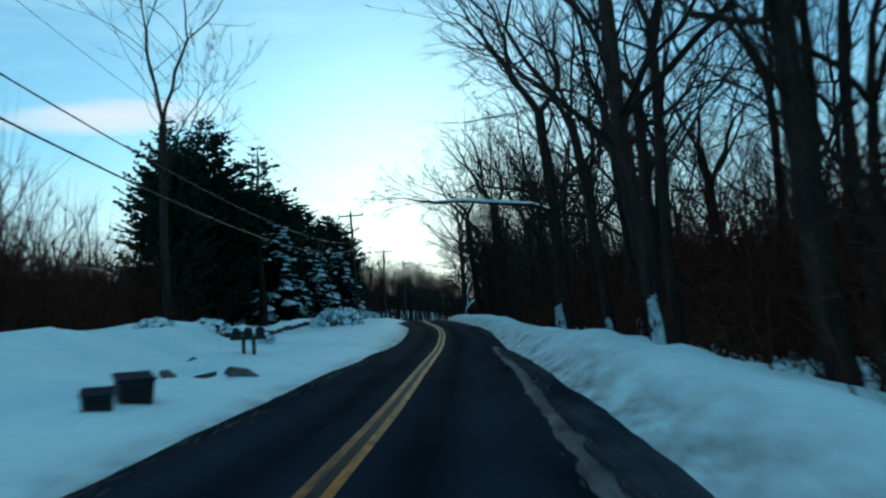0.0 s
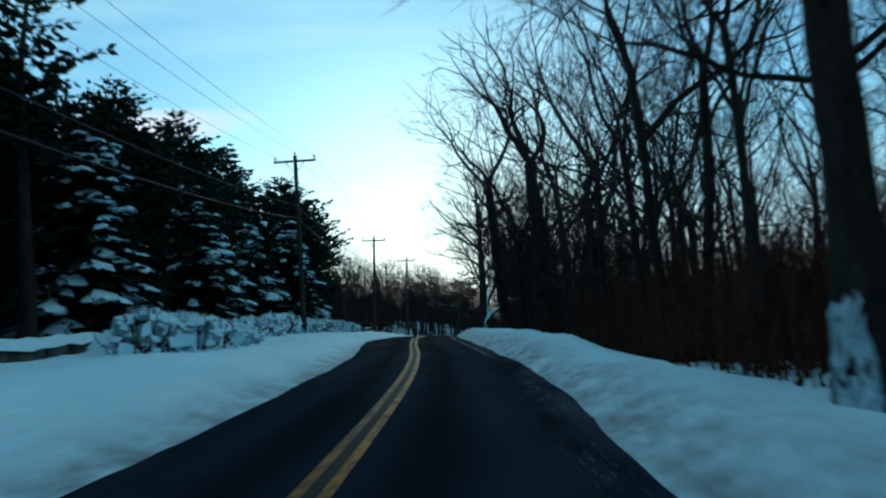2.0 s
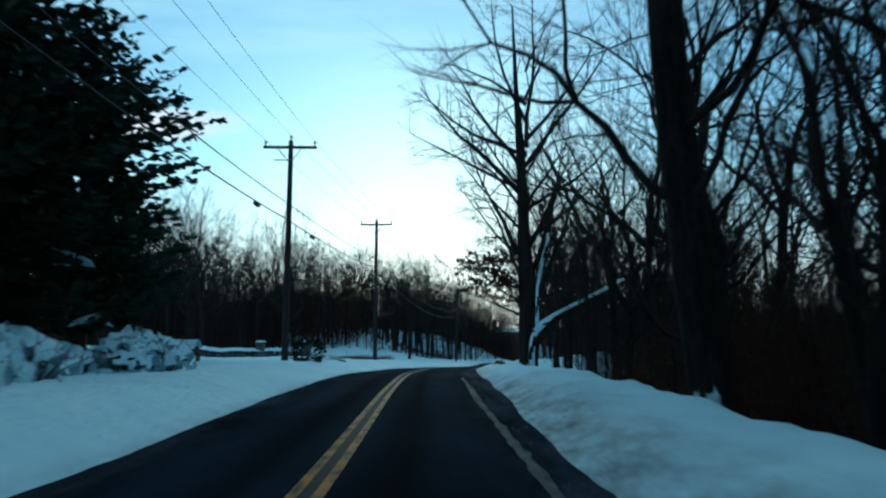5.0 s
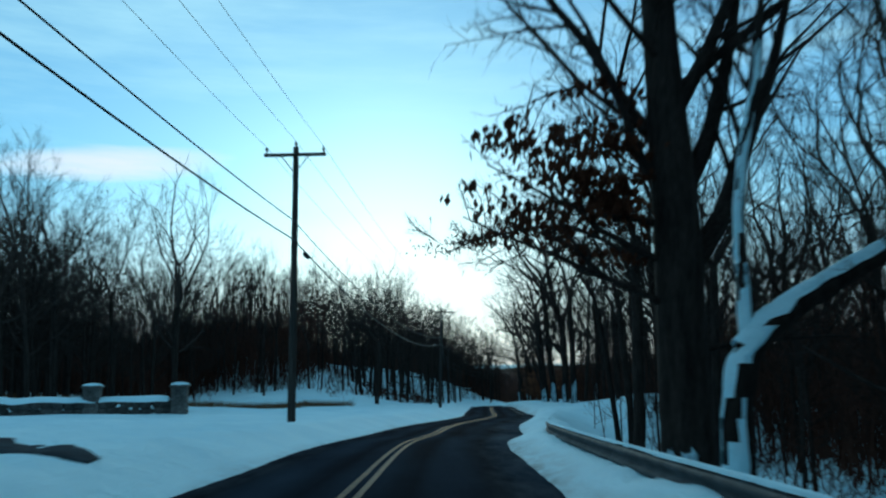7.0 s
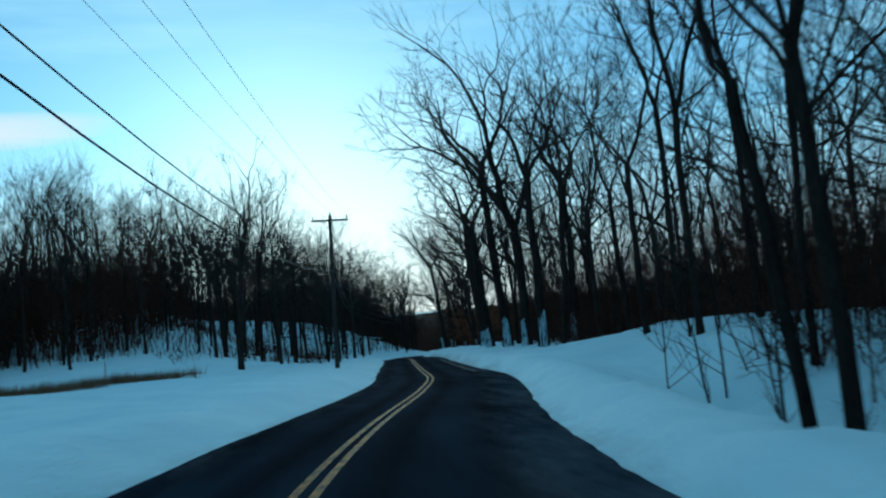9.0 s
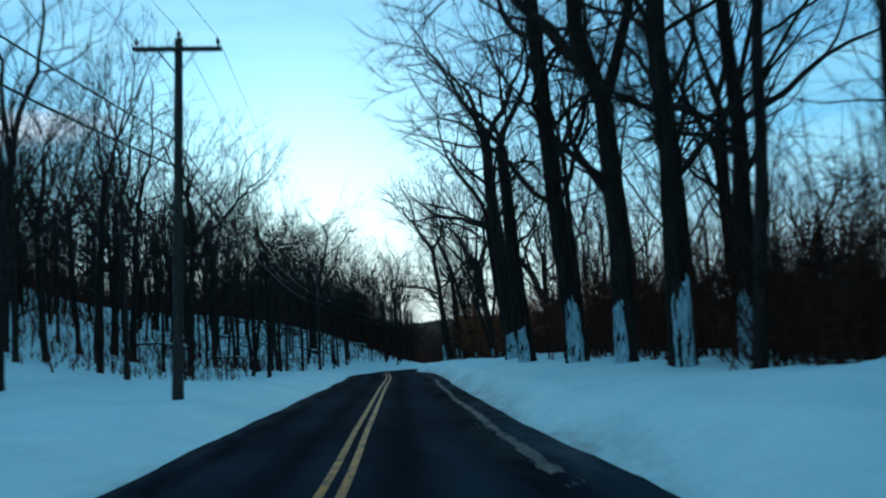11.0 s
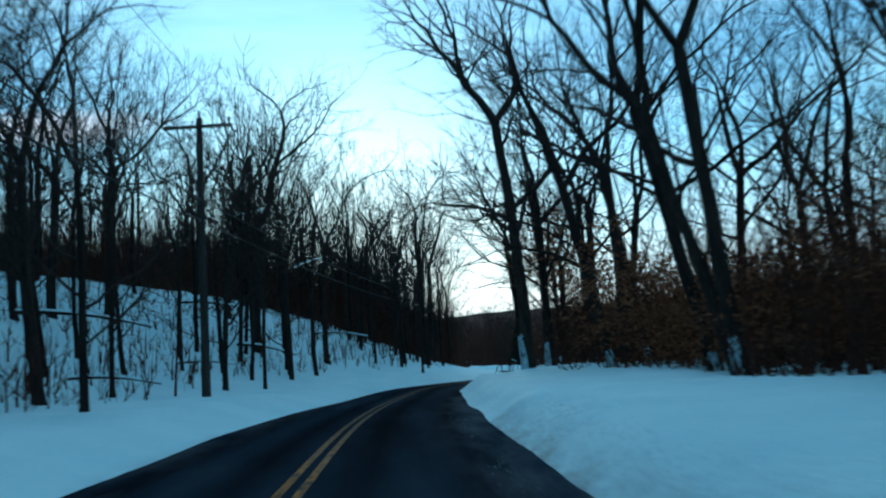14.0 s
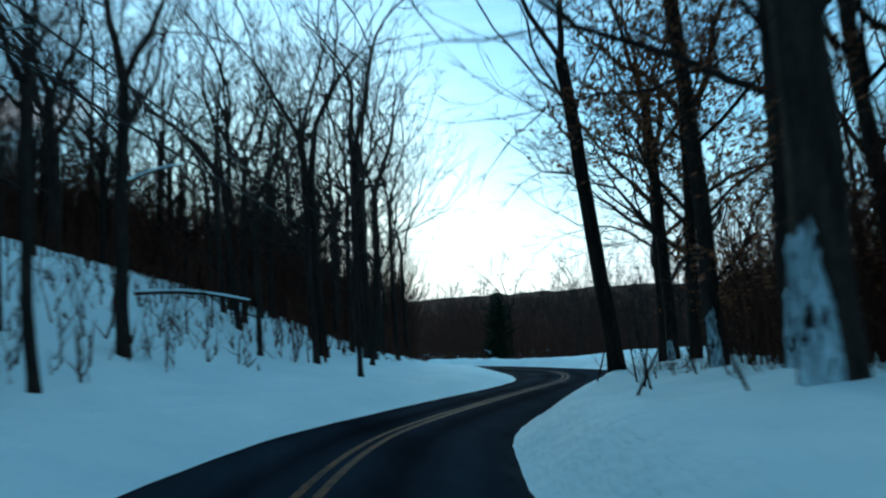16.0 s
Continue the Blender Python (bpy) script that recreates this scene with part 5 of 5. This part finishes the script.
def utility_pole(m, height, label, boxed=False):
    t = thing("utility_pole", label, "utility pole", m, "utility poles")
    V, F = [], []
    tube(V, F, [Vector((0, 0, -1 + (height + 1) * k / 5)) for k in range(6)], [0.165 - 0.011 * k for k in range(6)], 12)
    part("shaft", mesh_of("shaft", V, F, TIMBER), TIMBER, t)
    part("crossarm", box(2.5, 0.12, 0.13, 0, -0.15, height - 0.35, 0.015), TIMBER, t)
    for s in (-1, 1):
        V, F = [], []
        tube(V, F, [Vector((0, -0.16, height - 1.1)), Vector((0.55 * s, -0.17, height - 0.40))], [0.022, 0.022], 5)
        part("brace", mesh_of("brace", V, F, METAL), METAL, t)
    for x, z in ((-1.15, height - 0.27), (1.15, height - 0.27), (0.0, height + 0.0)):
        V, F = [], []
        tube(V, F, [Vector((x, -0.15 if x else 0, z + dz)) for dz in (0, 0.07, 0.08, 0.14, 0.15, 0.21, 0.24)], [0.025, 0.03, 0.065, 0.05, 0.065, 0.045, 0.02], 8)
        part("insulator", mesh_of("insulator", V, F, INSULATOR), INSULATOR, t)
    for z in (height - 3.0, height - 3.75):
        part("cable_clamp", box(0.10, 0.16, 0.12, 0, -0.16, z, 0.02), METAL, t)
    if boxed:
        part("junction_box", box(0.22, 0.24, 0.55, 0.05, -0.27, height - 4.6, 0.03), BLACK, t)
        V, F = [], []
        tube(V, F, [Vector((-0.75, -0.14, height - 0.95)), Vector((0.1, -0.14, height - 0.95))], [0.03, 0.03], 6)
        part("cutout_arm", mesh_of("cutout_arm", V, F, METAL), METAL, t)
    return t


INSULATOR = two_tone("glazed_porcelain", (0.10, 0.09, 0.085), (0.2, 0.18, 0.17), 3.0, 0.35)
POLES = [(-8.6, -6.0, 10.3, 0.0), (-7.55, 85.4, 10.5, -0.035), (-7.35, 127.2, 10.2, 0.012), (-5.35, 154.1, 10.9, 0.004), (1.6, 211.6, 10.3, 0.02), (4.4, 270.2, 10.1, -0.01), (14.8, 314.0, 8.6, 0.0)]
tops = []
for k, (x, y, h, lean) in enumerate(POLES):
    nx, ny = POLES[min(k + 1, len(POLES) - 1)], POLES[max(k - 1, 0)]
    a = -math.atan2(nx[0] - ny[0], nx[1] - ny[1])
    m = Matrix.Translation((x, y, ground(x, y))) @ Matrix.Rotation(lean, 4, "Y") @ Matrix.Rotation(a, 4, "Z")
    utility_pole(m, h, "weathered wooden utility pole with a crossarm and insulators", boxed=k == 2)
    tops.append((m, h))


def line(name, off, drop, rad, sag, label, closures=(), slack=1.0):
    """One wire strung from pole to pole."""
    t = thing(name, label, "cable", group="overhead lines")
    V, F, pts = [], [], []
    for (a, ha), (b, hb) in zip(tops, tops[1:]):
        p, q = a @ Vector((off, -0.2, ha - drop)), b @ Vector((off, -0.2, hb - drop))
        n = max(8, int((q - p).length / 4))
        s = sag * ((q - p).length / 45) ** 2 * (slack if 150 < p.y < 160 else 1.0)
        for k in range(n):
            f = k / n
            pts.append(p.lerp(q, f) + Vector((0, 0, -4 * s * f * (1 - f))))
    pts.append(q)
    tube(V, F, pts, [rad] * len(pts), 5)
    part("wire", mesh_of("wire", V, F, BLACK), BLACK, t)
    for y in closures:
        i = min(range(len(pts) - 1), key=lambda k: abs(pts[k].y - y))
        d = (pts[i + 1] - pts[i]).normalized()
        c = pts[i].lerp(pts[i + 1], 0.5) - Vector((0, 0, 0.09))
        V, F = [], []
        tube(V, F, [c - d * 0.34, c - d * 0.28, c + d * 0.28, c + d * 0.34], [0.04, 0.1, 0.1, 0.04], 8)
        part("splice_closure", mesh_of("splice_closure", V, F, BLACK), BLACK, t, "black cable splice closure")


line("power_line", -1.15, 0.02, 0.008, 0.5, "thin black power line strung between wooden poles")
line("power_line", 1.15, 0.02, 0.008, 0.5, "thin black power line strung between wooden poles")
line("power_line", 0.0, -0.25, 0.008, 0.5, "thin black power line strung between wooden poles")
line("telephone_cable", 0.0, 3.0, 0.022, 0.45, "black telephone cable strung low between wooden poles", slack=1.8)
line("telephone_cable", 0.0, 3.75, 0.028, 0.5, "thick black telephone cable with splice closures", (130, 154.5, 214, 118), slack=1.8)


# ---- guardrail by the brook ----
def guardrail():
    ys = [126.0 + k * 1.25 for k in range(22)]
    t = thing("guardrail", "grey steel guardrail half buried in ploughed snow", "guardrail", Matrix.Translation((xc(140) + 4.6, 140, zc(140))))
    o = Vector((xc(140) + 4.6, 140, zc(140)))
    prof = [(0.0, 0.155), (0.03, 0.15), (0.075, 0.11), (0.075, 0.07), (0.02, 0.03), (0.02, -0.03), (0.075, -0.07), (0.075, -0.11), (0.03, -0.15), (0.0, -0.155)]
    V, F, n = [], [], len(prof)
    top = []
    for y in ys:
        u = 4.0 + 0.3 * (y - 126) / 26
        c = Vector((xc(y) + u, y, zc(y) + 0.38)) - o
        top.append(c + Vector((0, 0, 0.15)))
        for k in (0, 1):
            for a, b in prof:
                V.append(c + Vector((-a + 0.006 * k, 0, b)))
    for j in range(len(ys) - 1):
        for k in (0, 1):
            for i in range(n - 1):
                e = j * 2 * n + k * n + i
                F.append((e, e + 1, e + 2 * n + 1, e + 2 * n))
    part("beam", mesh_of("beam", V, F, METAL), METAL, t)
    for y in ys[1::3]:
        u = 4.0 + 0.3 * (y - 126) / 26
        part("post", box(0.12, 0.16, 1.2, xc(y) + u + 0.11 - o.x, y - o.y, zc(y) - 0.14 - o.z, 0.01), METAL, t)
    V, F = snow_along(top, [0.045] * len(top), 0.03)
    part("snow_cap", mesh_of("snow_cap", V, F, SNOW), SNOW, t)


guardrail()


# ---- stone walls ----
def stone_mesh(seed):
    r, bm = random.Random(seed), bmesh.new()
    bmesh.ops.create_icosphere(bm, subdivisions=1, radius=0.5)
    for v in bm.verts:
        v.co = Vector((v.co.x * r.uniform(0.95, 1.2), v.co.y * r.uniform(0.7, 0.95), v.co.z * r.uniform(0.65, 0.85))) + rv(r, 0.05)
    me = bpy.data.meshes.new("stone")
    bm.to_mesh(me)
    bm.free()
    me.materials.append(STONE)
    return me


STONES = [stone_mesh(s) for s in range(101, 106)]


def snow_ridge(pts, wide, thick):
    """A drifted cap of snow along the top of a wall."""
    V, F = [], []
    for i, p in enumerate(pts):
        d = pts[min(i + 1, len(pts) - 1)] - pts[max(i - 1, 0)]
        side = Vector((d.y, -d.x, 0)).normalized()
        w = wide * (1 + 0.35 * nz(p.x, p.y, 0.8, 3))
        for k in range(7):
            f = k / 3 - 1
            V.append(p + side * f * w + Vector((0, 0, thick * (1 - abs(f) ** 2.2) * (1 + 0.5 * nz(p.x, p.y, 0.5, 8)) - 0.06 * abs(f))))
    for i in range(len(pts) - 1):
        for k in range(6):
            e = i * 7 + k
            F.append((e, e + 1, e + 8, e + 7))
    return V, F


def stone_wall(line_pts, courses, label, seed, size=0.5):
    r = random.Random(seed)
    o = Vector((*line_pts[0], ground(*line_pts[0])))
    t = thing("stone_wall", label, "wall", Matrix.Translation(o), "field walls")
    crest = []
    for (x0, y0), (x1, y1) in zip(line_pts, line_pts[1:]):
        ln = math.hypot(x1 - x0, y1 - y0)
        a = math.atan2(y1 - y0, x1 - x0)
        k = 0.0
        while k < ln:
            f = k / ln
            x, y = x0 + (x1 - x0) * f, y0 + (y1 - y0) * f
            g = ground(x, y)
            crest.append(Vector((x, y, g + courses * size * 0.62)) - o)
            for c in range(courses):
                st = part("stone", STONES[r.randrange(5)], STONE, t)
                st.location = Vector((x + r.uniform(-0.08, 0.08), y + r.uniform(-0.08, 0.08), g + size * 0.62 * (c + 0.35))) - o
                st.rotation_euler = (r.uniform(-0.2, 0.2), r.uniform(-0.2, 0.2), a + r.uniform(-0.3, 0.3))
                q = size * r.uniform(1.1, 1.45)
                st.scale = (q, q, q)
            k += size * r.uniform(0.85, 1.1)
    V, F = snow_ridge(crest, 0.36, 0.2)
    part("snow_cap", mesh_of("snow_cap", V, F, SNOW), SNOW, t, "thick drifted snow cap")


stone_wall([(-10.2, 36), (-9.4, 52), (-9.2, 66), (-9.6, 80)], 1, "low field-stone wall nearly buried under snow", 3, 0.55)
stone_wall([(-12.3, 162.0), (-15.1, 161.4), (-16.1, 161.1), (-32.0, 158.0)], 2, "low stone driveway wall with a snow cap", 4, 0.5)
for x, y in ((-11.8, 162.1), (-15.6, 161.3)):
    t = thing("gate_pillar", "square stone gate pillar with a snow cap", "pillar", Matrix.Translation((x, y, ground(x, y))) @ Matrix.Rotation(0.12, 4, "Z") @ Matrix.Scale(0.95, 4), "gate pillars")
    part("shaft", box(0.75, 0.75, 1.5, 0, 0, 0.55, 0.03), STONE, t)
    part("capstone", box(0.92, 0.92, 0.12, 0, 0, 1.36, 0.02), STONE, t)
    bm = bmesh.new()
    bmesh.ops.create_uvsphere(bm, u_segments=12, v_segments=8, radius=0.52)
    bmesh.ops.scale(bm, vec=(0.92, 0.92, 0.26), verts=bm.verts)
    bmesh.ops.translate(bm, vec=(0, 0, 1.41), verts=bm.verts)
    part("snow_cap", bm, SNOW, t)


# ---- shrubs along the yard, weighed down by snow ----
def snowy_shrub_meshes(seed):
    r = random.Random(seed)
    v, f = brush_clump(seed, 26, 1.5, 0.75, 6)
    stems = mesh_of("stem_tangle", [tuple(p) for p in v], f, BRUSH)
    V, F, n, rows = [], [], 30, 13
    for j in range(rows):
        g = j / (rows - 1) * 1.5
        for i in range(n):
            b = 6.283 * i / n
            q = 1.0 + 0.30 * nz(3 * math.cos(b), 3 * math.sin(b) + 2.2 * g, 1.0, seed) + 0.16 * nz(7 * math.cos(b), 7 * math.sin(b) + 5 * g, 1.0, seed)
            V.append(Vector((0.98 * q * math.cos(b) * math.cos(g), 0.98 * q * math.sin(b) * math.cos(g), -0.1 + 1.15 * q * math.sin(g) ** 0.8)))
    for j in range(rows - 1):
        for i in range(n):
            b = 6.283 * i / n
            if nz(3.2 * math.cos(b), 3.2 * math.sin(b), 1.0, seed + 0.33 * j) + 0.5 * nz(8 * math.cos(b), 8 * math.sin(b), 1.0, seed + 0.9 * j) > 0.16 - 0.045 * j:
                F.append((j * n + i, j * n + (i + 1) % n, (j + 1) * n + (i + 1) % n, (j + 1) * n + i))
    return stems, mesh_of("snow_load", V, F, SNOW)


SHRUBS = [snowy_shrub_meshes(s) for s in (71, 72, 73)]
rs = random.Random(14)
for k in range(46):
    y = 58 + 1.25 * k + rs.uniform(-0.8, 0.8)
    x = xc(y) - 5.6 - 1.1 * smooth(60, 84, y) - rs.uniform(0.0, 2.0)
    t = thing("snowy_shrub", "tangled brown shrub bent under clumps of snow", "shrub", Matrix.Translation((x, y, ground(x, y))) @ Matrix.Rotation(rs.uniform(0, 6.28), 4, "Z"), "shrubs along the yard")
    s = rs.uniform(0.62, 1.0)
    t.scale = (s * 1.25, s * 1.25, s)
    stems, load = SHRUBS[k % 3]
    tagged(part("stem_tangle", stems, BRUSH, t), kind="stuff")
    tagged(part("snow_load", load, SNOW, t), kind="stuff")


for k, (x, y, s) in enumerate(((-8.6, 33.5, 0.5), (-10.2, 32.0, 0.55), (-9.8, 36.0, 0.5), (-7.6, 37.5, 0.45))):
    t = thing("snowy_shrub", "low shrub squashed under lumps of ploughed snow", "shrub", Matrix.Translation((x, y, ground(x, y) - 0.1)) @ Matrix.Rotation(2.1 * k, 4, "Z"), "shrubs in the yard")
    t.scale = (s * 1.6, s * 1.4, s * 0.85)
    stems, load = SHRUBS[k % 3]
    tagged(part("stem_tangle", stems, BRUSH, t), kind="stuff")
    tagged(part("snow_load", load, SNOW, t), kind="stuff")


# ---- small things by the road ----
def mailboxes():
    x, y = -6.05, 28.5
    t = thing("mailbox_stand", "row of dark mailboxes on a wooden stand in the snow", "mailbox", Matrix.Translation((x, y, ground(x, y) - 0.62)) @ Matrix.Rotation(0.25, 4, "Z") @ Matrix.Scale(1.25, 4))
    for px in (-0.12, 0.14):
        part("post", box(0.09, 0.09, 1.0, px, 0.05, 0.45, 0.008), TIMBER, t)
    part("crossbar", box(0.92, 0.10, 0.09, 0, 0.05, 0.93, 0.008), TIMBER, t)
    for k in range(3):
        bm = bmesh.new()
        prof = [(-0.10, 0), (0.10, 0), (0.10, 0.13)] + [(0.10 * math.cos(a), 0.13 + 0.10 * math.sin(a)) for a in (0.5, 1.05, 1.57, 2.1, 2.64)] + [(-0.10, 0.13)]
        a = [bm.verts.new((-0.3 + 0.3 * k + p, -0.24, 0.98 + q)) for p, q in prof]
        b = [bm.verts.new((-0.3 + 0.3 * k + p, 0.24, 0.98 + q)) for p, q in prof]
        bm.faces.new(a[::-1])
        bm.faces.new(b)
        for i in range(len(prof)):
            j = (i + 1) % len(prof)
            bm.faces.new((a[i], a[j], b[j], b[i]))
        body = part("mailbox", bm, BLACK, t)
        part("flag", box(0.012, 0.03, 0.14, -0.19 + 0.3 * k, -0.08, 1.14, 0.002), METAL, body)
        part("door", box(0.17, 0.012, 0.17, -0.3 + 0.3 * k, -0.248, 1.08, 0.004), BLACK, body)


mailboxes()


def bin_(x, y, s, turn, tilt, label):
    t = thing("trash_bin", label, "bin", Matrix.Translation((x, y, ground(x, y) - 0.22)) @ Matrix.Rotation(turn, 4, "Z") @ Matrix.Rotation(tilt, 4, "X"), "bins beside the drive")
    bm = box(0.8 * s, 0.8 * s, 1.0 * s, 0, 0, 0.42 * s, 0.03)
    for v in bm.verts:
        if v.co.z < 0:
            v.co.x *= 0.86
            v.co.y *= 0.86
    part("body", bm, BLACK, t)
    part("lid", box(0.88 * s, 0.9 * s, 0.07 * s, 0, 0, 0.95 * s, 0.02), BLUEBIN, t)
    part("handle", box(0.5 * s, 0.05 * s, 0.05 * s, 0, -0.47 * s, 0.9 * s, 0.01), BLACK, t)


BLUEBIN = two_tone("dark_blue_plastic", (0.008, 0.011, 0.02), (0.016, 0.022, 0.035), 3.0, 0.7)
bin_(-4.66, 12.3, 0.52, 0.3, 0.2, "small dark blue plastic bin sunk in the snow")
bin_(-4.62, 13.6, 0.66, 0.5, 0.15, "black plastic bin half buried in the snowbank")
rk = random.Random(8)
# boulders added in place of the dark, shaded hollows among the snow lumps
for k, (x, y, s) in enumerate(((-4.3, 19.9, 1.15), (-5.5, 20.3, 1.2), (-6.8, 22.4, 1.1), (-7.3, 26.5, 1.0), (-8.3, 38.0, 1.1))):
    t = tagged(new("boulder", STONES[k % 5]), "dark boulder standing in for a shaded hollow in the snow", "rock", "boulders")
    t.location, t.scale, t.rotation_euler = (x, y, ground(x, y) - 0.02), (s * 0.85, s * 0.5, s * 0.42), (rk.uniform(-0.4, 0.4), rk.uniform(-0.4, 0.4), rk.uniform(0, 3))


def round_bush(x, y, s, label):
    t = thing("evergreen_bush", label, "shrub", Matrix.Translation((x, y, ground(x, y))))
    r, V, F = random.Random(int(y)), [], []
    for k in range(900):
        d = rv(r, 1).normalized() * (0.7 + 0.3 * r.random()) * s
        c = Vector((d.x, d.y, 0.55 * s + d.z * 0.75))
        e = (d.normalized() + rv(r, 0.7)).normalized() * 0.16
        w = e.cross(rv(r, 1)).normalized() * 0.035
        i = len(V)
        V.extend((c, c + e * 0.5 + w, c + e, c + e * 0.5 - w))
        F.append((i, i + 1, i + 2, i + 3))
    part("crown", mesh_of("crown", V, F, NEEDLE, False), NEEDLE, t)
    V, F = [], []
    tube(V, F, [Vector((0, 0, -0.3)), Vector((0, 0, 0.7 * s))], [0.07, 0.03], 6)
    part("stem", mesh_of("stem", V, F, BARK), BARK, t)


round_bush(-6.1, 125.9, 0.75, "dark rounded evergreen bush beside the pole")

t = thing("marker_post", "thin reddish driveway marker post in the snow", "post", Matrix.Translation((-11.8, 121.0, ground(-11.8, 121.0))))
part("post", cyl(0.03, 0.03, 1.5, 0, 0, 0.55, 8), TIMBER, t)
part("reflector", box(0.11, 0.03, 0.2, 0, -0.04, 1.15, 0.01), two_tone("red_reflector", (0.25, 0.03, 0.02), (0.35, 0.05, 0.03), 4.0, 0.4), t)

# a low bench of snow-covered logs in the yard
t = thing("log_pile", "small log pile under a thick cap of snow", "wood pile", Matrix.Translation((-10.0, 119.0, ground(-10.0, 119.0))))
for k in range(5):
    m = Matrix.Rotation(math.pi / 2, 4, "Y")
    part("log", cyl(0.15, 0.14, 1.9, 0, (k % 3) * 0.31 - 0.31 + (0.15 if k > 2 else 0), 0.15 + (0.27 if k > 2 else 0), 9, m), TIMBER, t)
V, F = snow_ridge([Vector((-1.0 + 0.25 * k, 0, 0.55)) for k in range(9)], 0.5, 0.28)
part("snow_cap", mesh_of("snow_cap", V, F, SNOW), SNOW, t)


# ---- bare asphalt where the plough cleared a drive, and dry grass at the field edge ----
DRIVE = two_tone("snow_dusted_asphalt", (0.008, 0.012, 0.018), (0.035, 0.047, 0.06), 0.9, 0.85, (0.6, 1.4, 1), 0.02, 6)


def drive_patch():
    V, F, n, w = [], [], 26, 9
    for i in range(n):
        f = i / (n - 1)
        for j in range(w):
            g = j / (w - 1) - 0.5
            x = -5.2 - 4.2 * f
            half = 1.5 * (0.1 + 0.9 * math.sin(math.pi * min(1, 0.03 + 0.94 * f))) * (1 + 0.4 * nz(x, j > 4, 1.2, 9))
            y = 133.2 + 3.2 * f + g * 2 * half
            V.append((x, y, ground(x, y) + 0.03 - 0.05 * (abs(g) > 0.45)))
    for i in range(n - 1):
        for j in range(w - 1):
            e = i * w + j
            F.append((e, e + w, e + w + 1, e + 1))
    tagged(new("driveway", mesh_of("driveway", V, F, DRIVE)), "half-cleared strip of dark driveway in the snow", "driveway", kind="structure")


drive_patch()
GRASS = two_tone("dry_grass", (0.10, 0.065, 0.035), (0.2, 0.13, 0.07), 1.0, 0.9)


def tuft(seed):
    r, V, F = random.Random(seed), [], []
    for k in range(26):
        p = Vector((r.gauss(0, 0.25), r.gauss(0, 0.25), -0.1))
        e = p + Vector((r.gauss(0, 0.16), r.gauss(0, 0.16), r.uniform(0.35, 0.8)))
        w = Vector((r.gauss(0, 1), r.gauss(0, 1), 0)).normalized() * 0.014
        i = len(V)
        V.extend((p - w, p + w, e))
        F.append((i, i + 1, i + 2))
    return arrays(V, F)


tufts, places = [tuft(s) for s in (81, 82, 83)], []
for k in range(520):
    f = rs.random()
    x, y = -36 + 28 * f + rs.gauss(0, 0.5), 191 + 20 * f + rs.gauss(0, 0.8)
    places.append((x, y, ground(x, y), rs.uniform(0.7, 1.2), 1.2, rs.uniform(0, 6.28), rs.randrange(3)))
scatter("dry_grass", tufts, places, GRASS, "strip of dry brown grass along the field edge", "grass")

# brown beech leaves still on the saplings along the road
BEECH = two_tone("beech_leaves", (0.115, 0.048, 0.022), (0.23, 0.105, 0.05), 2.0, 0.8, (1, 1, 1), 0.004)
leafy = [leaf_clump(s, 20, 13, 1.9, 3.4, 0.07) for s in (84, 85, 86)]
places = []
for y0, y1, u0, u1, n, up in ((236, 292, 10, 22, 70, 0.4), (280, 302, 4.5, 10, 12, 0.4), (280, 302, 5, 9, 12, 3.2), (283, 300, 5.5, 8.5, 8, 6.0), (120, 135, 9, 15, 8, 0.4), (285, 299, 3.4, 6.2, 20, 4.6), (285, 298, 4.2, 7.0, 12, 7.0), (262, 284, 7, 14, 14, 0.8), (257, 273, 8.5, 13.5, 34, -0.3), (226, 250, 8, 14, 14, 0.6)):
    for k in range(n):
        y = rs.uniform(y0, y1)
        x = xc(y) + rs.uniform(u0, u1)
        places.append((x, y, ground(x, y) + up, rs.uniform(0.6, 1.2), rs.uniform(0.8, 1.5), rs.uniform(0, 6.28), rs.randrange(3)))
scatter("beech_leaves", leafy, places, BEECH, "dry brown leaves clinging to low beech saplings", "leaves")
